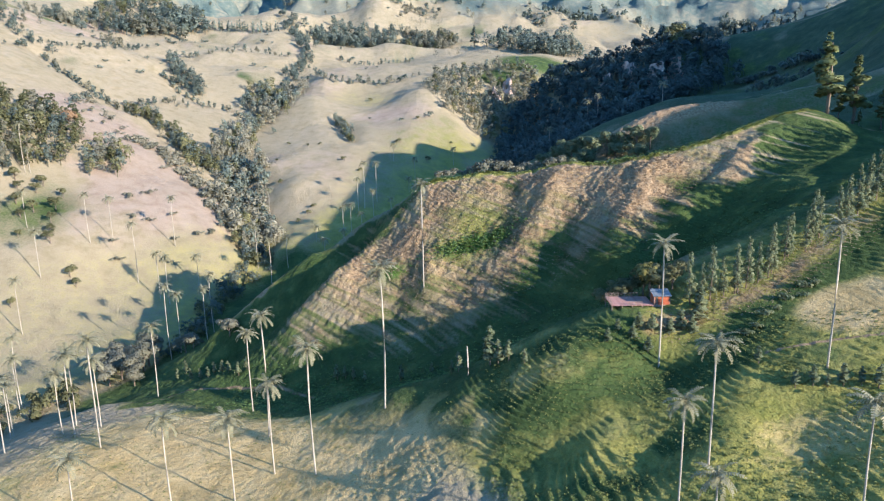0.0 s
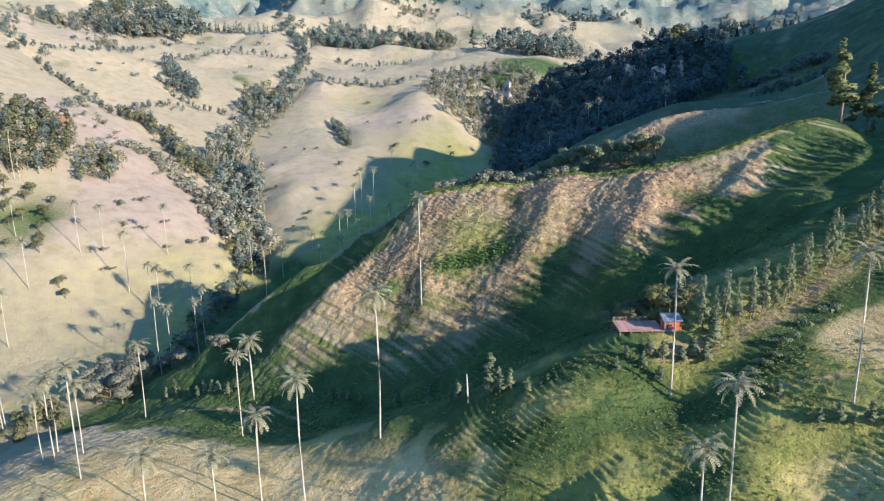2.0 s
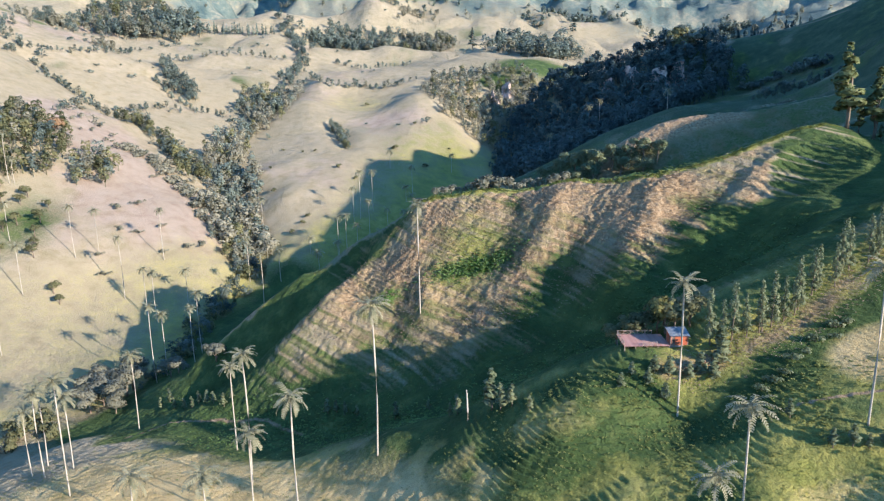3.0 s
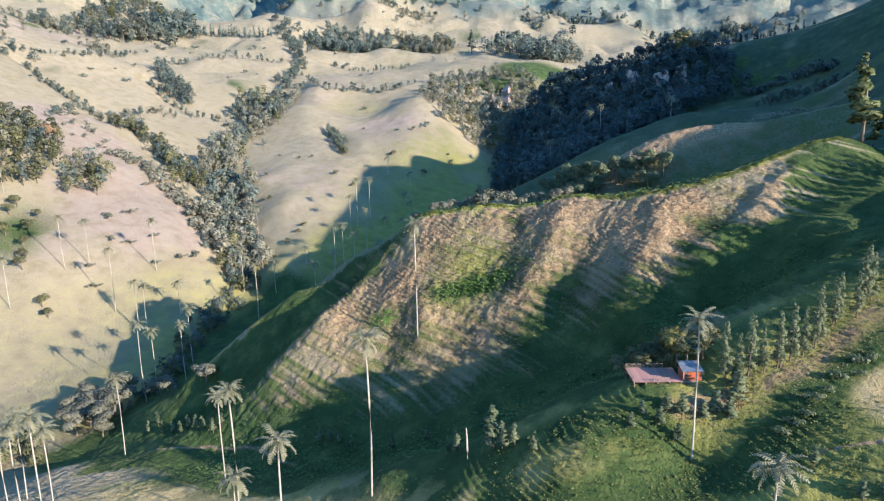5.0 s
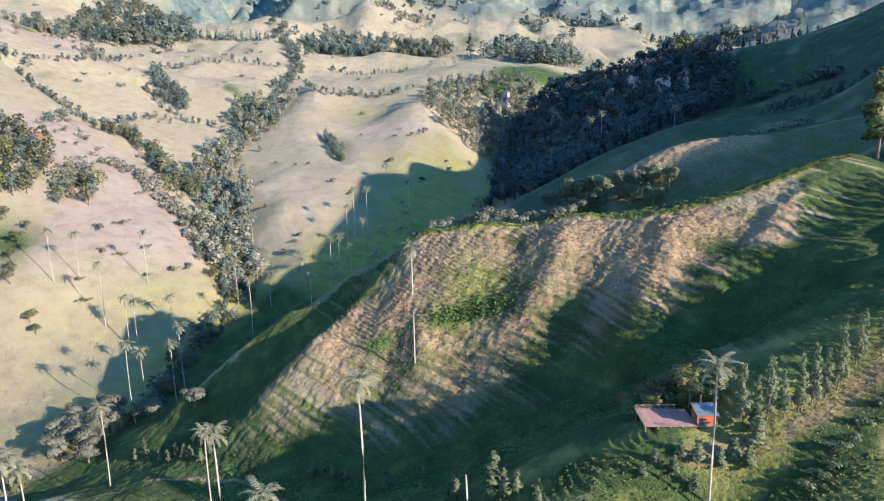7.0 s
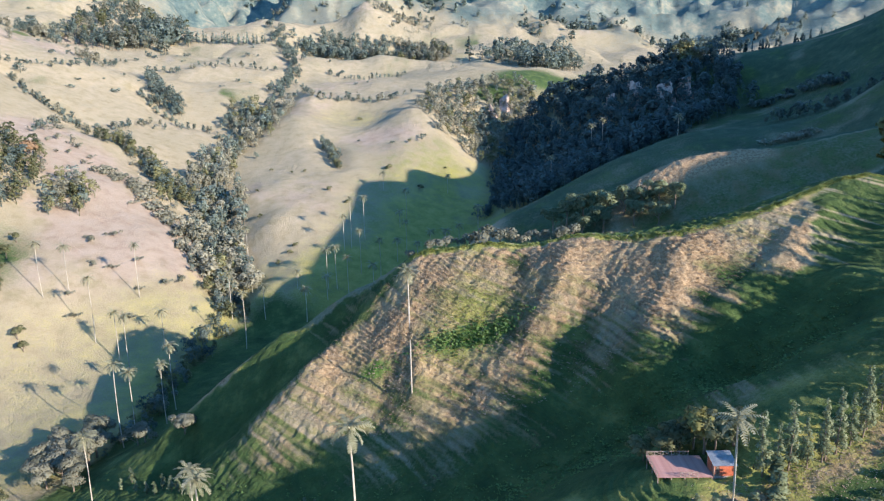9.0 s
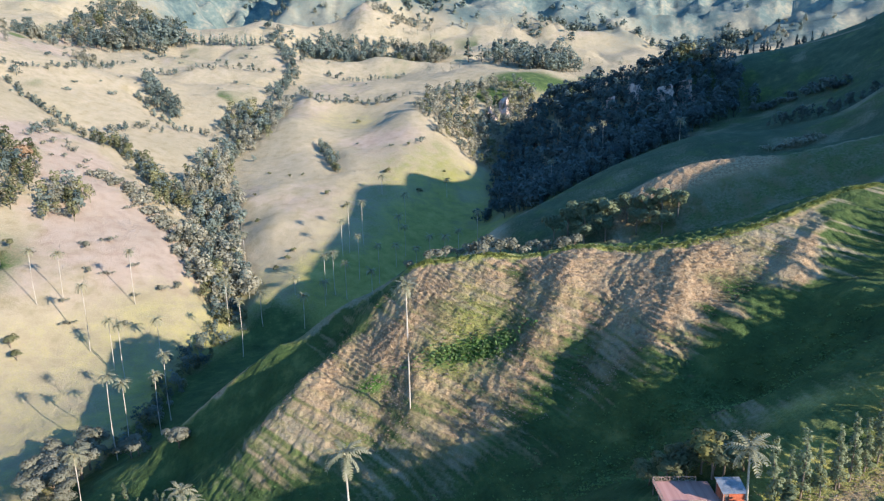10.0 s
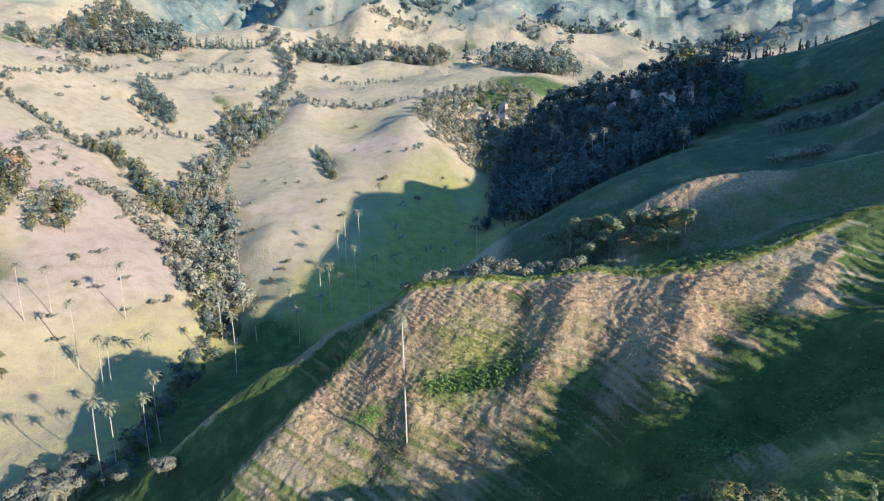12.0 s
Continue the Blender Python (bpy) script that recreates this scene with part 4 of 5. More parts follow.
for k, (x, y, n) in enumerate([(-501, 830, 14), (-473, 775, 10), (-548, 1030, 20), (-520, 1020, 14)]):
    g = random.Random(k + 70)
    grove("hillside_wood", [(x + g.gauss(0, 16), y + g.gauss(0, 22)) for _ in range(n)], "wood", (MAT_HAZY_FOREST, MAT_GREY, MAT_OLIVE), (7, 17), "clump of dark trees on the upper hillside", seed=54 + k, category="trees")
for k in range(15):
    g = random.Random(900 + k)
    r, a = g.uniform(1330, 2300), radians(g.uniform(-32, 33))
    if k % 5 == 0:
        a = a * 0.6
    spots = [(r * math.sin(a) + g.gauss(0, 50), r * math.cos(a) + g.gauss(0, 28)) for _ in range(60)]
    grove("mountain_wood", spots, "wood", MAT_HAZY_FOREST, (9, 17), "patch of dark wood on far mountains", leaves=60, size=0.13, seed=60 + k, category="forest")

grove("creek_bottom_trees", beside([(-126, 452), (-134, 425), (-137, 400), (-135, 370), (-134, 345), (-137, 318)], 3.2, 11, 43, 2), "wood", (MAT_HAZY_FOREST, MAT_OLIVE), (4, 10), "dark trees along the shaded creek bottom", seed=55, category="trees")

grove("stream_trees", beside([(38, 600), (52, 620), (60, 650), (58, 690)], 3.5, 12, 44, 2), "wood", MAT_SHADED_FOREST, (5, 12), "dark trees along the stream below the forest", seed=56, category="trees")

grove("bush_clump", beside([(-113, 738), (-104, 714), (-96, 692), (-88, 671)], 3.5, 6, 45, 2), "wood", (MAT_HAZY_FOREST, MAT_OLIVE), (5, 12), "clump of dark trees in a fold of the dry hill", seed=57, category="trees")
# lighter leaf materials here put the sun into the crowns' colour
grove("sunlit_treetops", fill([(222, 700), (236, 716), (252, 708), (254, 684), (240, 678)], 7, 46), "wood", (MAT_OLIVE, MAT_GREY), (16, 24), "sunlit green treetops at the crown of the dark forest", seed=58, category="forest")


# bare rock faces among the trees
MAT_ROCK = plain("pale_rock", (0.24, 0.19, 0.17), (0.52, 0.43, 0.38), 0.25, 0.9, 0.6)


def crag(x, y, wide, high, turn, seed):
    """A broken cliff face, widest at its foot, rising out of the wood."""
    n, m = 15, 13
    u, v = np.meshgrid(np.linspace(-0.5, 0.5, n), np.linspace(0, 1, m))
    u, v = u.ravel(), v.ravel()
    lumps = fbm(u * 7 + seed, v * 5, 3, seed)
    px = u * wide * (1.05 - 0.45 * v) + 0.06 * wide * fbm(u * 4, v * 4 + seed, 2, seed + 3)
    py = 0.42 * high * v + lumps * 0.11 * high + 1.4 * wide * u * u
    pz = high * v * (0.85 + 0.25 * np.cos(u * 5 + seed)) - 3
    front = [tuple(q) for q in np.stack([px, py, pz], -1)]
    back = [(q[0] * 0.9, q[1] + 0.5 * high + 5, q[2] - 2) for q in front]
    k = n * m
    faces = [(a, a + 1, a + n + 1, a + n) for r in range(m - 1) for a in range(r * n, r * n + n - 1)]
    faces += [tuple(q + k for q in reversed(f)) for f in faces]
    rim = list(range(n)) + [r * n + n - 1 for r in range(1, m)] + [k - 2 - c for c in range(n - 1)] + [r * n for r in range(m - 2, 0, -1)]
    faces += [(b, a, a + k, b + k) for a, b in zip(rim, rim[1:] + rim[:1])]
    ob = obj("crag", front + back, faces, MAT_ROCK)
    ob.matrix_basis = pose(x, y, ground_at(x, y), 0, 0, turn)
    return tagged(ob, "pale bare rock face standing out of the forest", "crag", "rock faces in the forest")


for x, y, wide, high, turn, seed in [(87, 862, 24, 26, 5, 1), (66, 852, 15, 20, -8, 2), (188, 676, 12, 24, 12, 3), (207, 648, 16, 25, 16, 4), (222, 644, 11, 26, 10, 5), (168, 690, 8, 20, 8, 6)]:
    crag(x, y, wide, high, turn, seed)


# single trees and bushes
for x, y, h in [(-275, 457, 8), (-256, 444, 10), (-251, 428, 8), (-242, 409, 9), (-222, 390, 8), (-216, 384, 7), (-237, 355, 6), (-260, 462, 7), (-279, 440, 9), (-284, 452, 8), (-270, 428, 7), (-266, 436, 9), (-291, 462, 10), (-262, 410, 6), (-246, 418, 7), (-286, 430, 8), (-298, 450, 9), (-276, 468, 9)]:
    plant_tree("broadleaf_tree", x, y, h, "round", MAT_OLIVE, "rounded olive green tree on the open pasture slope", "tree", "trees on the left slope", seed=2 + int(x) % 3 * 50, wide=1.2)
for x, y, h in [(-223, 479, 5), (-213, 490, 5), (-211, 455, 4), (-201, 457, 4), (-181, 446, 4), (-169, 457, 5), (-162, 465, 5), (-213, 427, 4), (-224, 546, 4), (-190, 470, 4), (-178, 425, 4), (-205, 415, 4)]:
    plant_tree("bush", x, y, h, "bush", MAT_GREY, "low grey-brown bush on the dry pasture", "bush", "bushes on the left slope", leaves=260, size=0.09, seed=3)
for x, y, h in [(-26, 720, 4), (-41, 663, 6), (-16, 640, 5), (-152, 674, 3), (-130, 659, 3), (-117, 660, 3), (-88, 610, 5), (-71, 590, 4), (8, 688, 3), (-135, 564, 4),
                (-148, 606, 3), (-110, 506, 4), (-105, 515, 4), (-100, 522, 4), (-87, 832, 5)]:
    plant_tree("bush", x, y, h, "bush", MAT_OLIVE, "small dark bush on the dry middle hill", "bush", "bushes on the middle hill", leaves=200, size=0.1, seed=4)
for x, y, h in [(-151, 284, 12), (-154, 303, 14), (-136, 276, 10), (-144, 309, 15), (-162, 316, 11), (-149, 292, 14), (-142, 299, 14), (-157, 291, 12), (-140, 286, 13), (-147, 322, 13), (-160, 302, 13)]:
    plant_tree("creek_tree", x, y, h, "round", MAT_GREY, "grey-leaved spreading tree beside the creek", "tree", "trees along the creek", leaves=2200, size=0.028, seed=5 + int(h) % 3, wide=1.25)
for x, y, h in [(-172, 258, 7), (-169, 267, 8), (-170, 279, 7), (-159, 266, 7), (-178, 272, 6), (-164, 274, 7), (-180, 250, 6), (-186, 262, 7)]:
    plant_tree("creek_tree", x, y, h, "bush", MAT_OLIVE, "olive and ochre bushy tree beside the creek", "tree", "trees along the creek", leaves=600, size=0.07, seed=6)
for x, y, h in [(-122, 300, 10), (-93, 277, 9), (-115, 292, 8)]:
    plant_tree("round_tree", x, y, h, "round", MAT_GREY, "round pale tree at the foot of the ridge", "tree", leaves=1500, size=0.036, seed=7, wide=1.3)
for x, y, h in [(-2, 287, 5), (4, 287, 5), (12, 286, 6), (19, 285, 8), (23, 285, 7), (29, 284, 6), (36, 281, 6), (42, 279, 6), (8, 288, 4), (47, 277, 5), (-10, 290, 4)]:
    plant_tree("crest_bush", x, y, h, "bush", MAT_GREY, "pale sunlit bush just behind the grassy crest", "bush", "bushes along the crest", leaves=420, size=0.075, seed=8)
for x, y, h in [(51, 340, 11), (56, 335, 13), (62, 331, 14), (67, 329, 13), (71, 324, 14), (77, 322, 13), (83, 318, 12), (89, 316, 12), (94, 312, 11), (68, 320, 12), (79, 315, 11), (60, 322, 11), (87, 309, 9)]:
    plant_tree("hollow_tree", x, y, h, "round", MAT_YOUNG, "grey-green spreading tree in the shaded hollow between ridges", "tree", "trees in the hollow", leaves=1800, size=0.03, seed=9 + int(x) % 3 * 40, wide=1.1)
for x, y, h in [(-38, 219, 6), (-35, 218, 5), (-32, 216, 5), (-28, 214, 4), (-15, 203, 6), (3, 174, 6), (11, 166, 11), (13, 164, 7), (15.5, 163, 6), (19, 158, 4), (-5, 203, 4), (1, 176, 4),
                (-111, 262, 5), (-108, 264, 6), (-99, 255, 5), (-94, 250, 5), (-93, 254, 6), (-87, 247, 6), (-84, 245, 5), (-79, 241, 6), (-76, 242, 5), (-104, 258, 5)]:
    plant_tree("young_tree", x, y, h, "slim", MAT_YOUNG, "slim young tree with pale leaves in the shaded valley", "tree", "young trees in the valley", leaves=360, size=0.05, seed=10, wide=1.5)
# the row carries on unseen, extra trees added to shade the ridge face
for k, (x, y) in enumerate(beside([(61, 163), (74, 165), (88, 172), (107, 178), (125, 186), (160, 198), (200, 208)], 2.3, 1.6, 51)):
    g = random.Random(k)
    plant_tree("row_tree", x, y, g.uniform(9.0, 14), "pine", MAT_YOUNG, "slender tall young tree in a planted row", "tree", "row of young trees", leaves=1300, size=0.017, seed=20 + k % 3, wide=1.0)
for x, y, h in [(50, 177, 7), (53.5, 178, 8), (47, 179, 7), (56.5, 174.5, 8), (60, 174, 8), (44, 181, 6), (50, 183, 7), (56, 181, 8)]:
    plant_tree("hut_tree", x, y, h, "round", MAT_OLIVE, "dense dark tree with yellow-green top behind the hut", "tree", "trees behind the hut", leaves=1800, size=0.034, seed=23 + int(x) % 3 * 60, wide=1.25)
plant_tree("hut_tree", 54.2, 174.5, 9.5, "round", MAT_GOLD, "rounded tree with yellow-green sunlit leaves behind the hut", "tree", "trees behind the hut", leaves=1500, size=0.04, seed=33, wide=1.15)
for x, y, h in [(42, 159, 3), (45, 157, 4), (47, 159, 4), (50, 158, 4.5), (54, 157, 4.2), (57, 158, 5), (59, 156, 5), (61.5, 159, 7), (39, 157, 3.5), (48, 154, 4), (63, 162, 6)]:
    plant_tree("shrub", x, y, h, "pine", MAT_YOUNG, "thin pale shrub below the hut", "shrub", "shrubs below the hut", leaves=420, size=0.04, seed=24, wide=2.2)
for x, y, h in [(66, 148, 2), (69, 150, 2.5), (72, 151, 2), (75, 154, 2.5), (79, 155, 2), (82, 158, 2.5), (86, 158, 2), (88, 161, 2.5), (91, 161, 2)]:
    plant_tree("weed_clump", x, y, h, "bush", MAT_YOUNG, "knee-high pale weedy clump in the lush strip", "weeds", "weeds in the lush strip", leaves=160, size=0.12, seed=30)
for x, y, h in [(71, 130, 4), (74, 129, 4.5), (76.5, 128, 3), (79, 127, 5), (82, 126, 4), (84, 124, 5), (88, 124, 4), (67, 138, 4)]:
    plant_tree("shrub", x, y, h, "slim", MAT_YOUNG, "pale blue-green shrub in the meadow", "shrub", "shrubs in the meadow", leaves=300, size=0.055, seed=25, wide=1.9)
for x, y, h in [(145.5, 262.5, 29), (149.5, 262, 10), (155, 262, 25), (158, 262.5, 6), (165.5, 261, 15), (174, 263, 20)]:
    plant_tree("pine", x, y, h, "slim", MAT_PINE, "tall ragged sunlit conifer on the ridge end", "tree", "conifers on the ridge", leaves=2000, size=0.022, seed=26 + int(h) % 3, wide=1.75)
plant_tree("poplar", 53, 1112, 34, "slim", MAT_HAZY_FOREST, "tall dark lone conifer among far hills", "tree", leaves=700, size=0.03, seed=28, wide=1.7)
MAT_ORANGE = leaf_material("orange_leaves", (0.24, 0.15, 0.09), (0.46, 0.34, 0.22))
plant_tree("orange_tree", -298, 556, 17, "round", MAT_ORANGE, "rounded tree with orange-brown leaves in the wood", "tree", leaves=700, size=0.05, seed=29, wide=1.1)


# wax palms
def frond_mesh(seed, length):
    """One arching feather leaf along +x: a midrib with two rows of hanging leaflets."""
    g = np.random.default_rng(seed)
    n, pts = 11, []
    x = z = 0.0
    pitch = g.uniform(0.35, 0.6)
    for i in range(n + 1):
        pts.append((x, g.normal() * 0.02, z))
        x += math.cos(pitch) * length / n
        z += math.sin(pitch) * length / n
        pitch -= g.uniform(0.10, 0.19)
    pieces = [tube(pts, list(np.linspace(0.05, 0.012, n + 1)), 4)]
    for i in range(1, n):
        a, b = Vector(pts[i]), Vector(pts[i + 1])
        reach = 0.72 * math.sin(math.pi * (0.18 + 0.78 * i / n)) + 0.1
        for side in (-1, 1):
            tip = a + Vector((reach * 0.45, side * reach * g.uniform(0.65, 0.95), -reach * g.uniform(0.15, 0.55)))
            mid = (b - a) * 0.78
            pieces.append(([tuple(a), tuple(a + mid), tuple(tip + mid * 0.55), tuple(tip)], [(0, 1, 2, 3)]))
    return mesh_of("frond", *joined(pieces), MAT_FROND)


FRONDS = [frond_mesh(300 + k, 4.5 + 0.3 * (k % 3)) for k in range(6)]


def wax_palm(x, y, h, lean, label, group, size=1.0, count=19):
    g = random.Random(int(x * 31 + y * 17))
    ob = new("wax_palm")
    base = Vector((x, y, ground_at(x, y) - 0.3))
    ob.location = base
    lx, ly = lean
    bow = g.uniform(-0.012, 0.012)
    pts = [(lx * h * s + bow * h * math.sin(math.pi * s), ly * h * s + bow * h * math.sin(math.pi * s) * 0.6, (h + 0.3) * s) for s in (0, 0.03, 0.2, 0.4, 0.6, 0.8, 0.95, 1.0)]
    r = 0.14 + 0.0022 * h
    obj("trunk", *tube(pts, [r * 1.25, r * 1.05, r, r * 0.98, r * 0.95, r * 0.9, r * 0.85, r * 0.6], 9), MAT_TRUNK, ob, "tall pale grey waxy trunk", True)
    top = Vector(pts[-1])
    obj("crown_shaft", *tube([top - Vector((0, 0, 0.9)), top - Vector((0, 0, 0.1)), top + Vector((0, 0, 0.55))], [r * 0.9, r * 1.35, 0.08], 8), MAT_FROND, ob, "", True)
    for k in range(count):
        a = k * 137.5 + g.uniform(-18, 18)
        tilt = 38 - 88 * (k / count) + g.uniform(-9, 9)
        s = size * g.uniform(0.85, 1.1)
        m = Matrix.Translation(top + Vector((0, 0, 0.2 - 0.3 * k / count))) @ pose(0, 0, 0, g.uniform(-14, 14), -tilt, a) @ Matrix.Scale(s, 4)
        shared("frond", FRONDS[k % 6], ob, m)
    return tagged(ob, label, "palm tree", group)


BENCH_PALMS = [(-134.7, 313.5, 37.4), (-112.2, 245.1, 28.7), (-64.2, 207.0, 26.8), (-50.6, 175.8, 35.3), (-44.2, 155.7, 24.5), (-32.9, 151.3, 32.5), (-51.4, 145.7, 21.1),
               (-66.2, 144.9, 23.1), (-110.3, 198.9, 22.7), (-99.1, 177.0, 32.2), (-122.3, 206.0, 25.5), (-121.7, 197.2, 19.9), (-181.2, 268.3, 31.4), (-168.5, 241.7, 22.2),
               (-135.6, 189.4, 22.1), (-85.4, 138.2, 20.3), (-116.0, 194.0, 26.0), (-178.0, 262.0, 25.0), (-160.0, 228.0, 24.0), (-17.0, 169.0, 38.4)]
SLOPE_PALMS = [(-223.2, 419.7, 31.1), (-213.3, 428.8, 27.5), (-188.7, 403.7, 36.7), (-178.6, 441.0, 32.3), (-171.5, 393.0, 27.4), (-163.7, 387.2, 28.9), (-155.0, 412.7, 19.3),
               (-123.4, 343.4, 31.9), (-121.2, 327.0, 27.9), (-133.1, 321.7, 30.7), (-235.1, 382.5, 27.2), (-220.6, 336.2, 28.8), (-262.1, 420.7, 23.1), (-290.4, 473.5, 34.0),
               (-288.5, 476.1, 16.8)]
VALLEY_PALMS = [(-45.5, 624.9, 15.4), (-24.5, 582.6, 22.8), (9.4, 646.2, 15.6), (-61.8, 524.3, 35.0), (-53.5, 539.5, 30.8), (-65.8, 518.4, 25.1), (-52.5, 497.2, 29.6), (-39.2, 496.3, 26.6),
                (-71.8, 476.8, 26.3), (-66.3, 478.1, 28.2), (-58.6, 475.4, 23.8), (-29.1, 567.2, 12.0), (-91.0, 472.9, 11.0), (-80.9, 446.2, 20.8), (89.4, 578.3, 25.7), (55.4, 804.1, 13.2),
                (-134.2, 517.5, 26.3), (-111.1, 419.3, 33.0), (-127.9, 451.4, 28.8), (-106.9, 449.4, 21.5),
                (-23, 536, 22), (-5, 530, 20), (5, 470, 24), (14, 480, 22), (27, 490, 26), (-29, 521, 16), (-15, 528, 12), (-42, 474, 20), (-71, 467, 16), (131.9, 631.2, 27.9), (140.6, 627.5, 29.1), (144.1, 456.1, 11.5)]
NEAR_PALMS = [(48.1, 115.1, 23.9), (40.4, 108.3, 19.4), (67.3, 99.5, 17.7), (78.2, 131.8, 29.7), (41.9, 96.5, 13.7), (49.7, 150.8, 29.3)]
for rows, label, group in (
        (BENCH_PALMS, "tall wax palm with a pale trunk on the grassy bench", "palms on the bench"),
        (SLOPE_PALMS, "tall slender wax palm on the sunlit pasture slope", "palms on the left slope"),
        (VALLEY_PALMS, "distant slender wax palm in the side valley", "palms in the side valley"),
        (NEAR_PALMS, "wax palm with a full crown on the near green hillside", "palms on the near hill")):
    for i, (x, y, h) in enumerate(rows):
        g = random.Random(i * 7 + int(h))
        wax_palm(x, y, h, (g.uniform(-0.006, 0.006), g.uniform(-0.008, 0.008)), label, group, g.uniform(0.9, 1.1))
wax_palm(-8.1, 240.2, 37.7, (0.0, 0.0), "lone very tall wax palm on the face of the central ridge", "palms on the central ridge")


# the hut and its terrace
MAT_BOARD = plain("red_painted_boards", (0.28, 0.07, 0.035), (0.50, 0.15, 0.08), 2.2, 0.7)
MAT_DECK = plain("pinkish_deck_boards", (0.28, 0.15, 0.13), (0.46, 0.27, 0.24), 0.9, 0.75)
MAT_ROOF = plain("corrugated_sheet", (0.16, 0.18, 0.20), (0.30, 0.33, 0.36), 0.8, 0.6)
MAT_POST = plain("weathered_wood", (0.16, 0.12, 0.10), (0.36, 0.29, 0.25), 3.0, 0.85)


def terrace(m):
    """Raised timber terrace: boards, joists, posts and a cross-braced railing."""
    ob = new("timber_terrace")
    ob.matrix_basis = m
    wide, deep = 10.6, 8.2
    n = 27
    plank = mesh_of("plank", *box(0, 0, -0.05, wide, deep / n - 0.02, 0), MAT_DECK)
    for k in range(n):
        shared("plank", plank, ob, pose(random.Random(k).uniform(-0.05, 0.05), k * deep / n, random.Random(k + 50).uniform(-0.006, 0.006)))
    for k in range(5):
        obj("joist", *box(0.1 + k * 2.55, 0.05, -0.25, 0.24 + k * 2.55, deep - 0.05, -0.052), MAT_POST, ob)
    for k in range(5):
        for j in range(3):
            obj("stilt", *box(0.1 + k * 2.55, 0.1 + j * 3.85, -4.2, 0.26 + k * 2.55, 0.26 + j * 3.85, -0.252), MAT_POST, ob)

    def rail(x0, y0, x1, y1, bays):
        for k in range(bays + 1):
            s = k / bays
            x, y = x0 + (x1 - x0) * s, y0 + (y1 - y0) * s
            obj("railing_post", *box(x - 0.06, y - 0.06, 0, x + 0.06, y + 0.06, 1.05), MAT_POST, ob)
        for z in (0.98, 0.12):
            obj("handrail", *tube([(x0, y0, z), ((x0 + x1) / 2, (y0 + y1) / 2, z), (x1, y1, z)], [0.05] * 3, 6), MAT_POST, ob)
        for k in range(bays):
            s, e = k / bays, (k + 1) / bays
            a, b = (x0 + (x1 - x0) * s, y0 + (y1 - y0) * s), (x0 + (x1 - x0) * e, y0 + (y1 - y0) * e)
            obj("brace", *tube([(*a, 0.12), (*b, 0.98)], [0.035, 0.035], 5), MAT_POST, ob)
            obj("brace", *tube([(*a, 0.98), (*b, 0.12)], [0.035, 0.035], 5), MAT_POST, ob)
    rail(0.06, deep - 0.06, 8.4, deep - 0.06, 5)
    rail(0.06, 0.06, 0.06, deep - 0.06, 4)
    rail(4.4, 0.06, 7.6, 0.06, 2)
    return tagged(ob, "raised timber terrace with pinkish boards and cross-braced railing", "terrace")


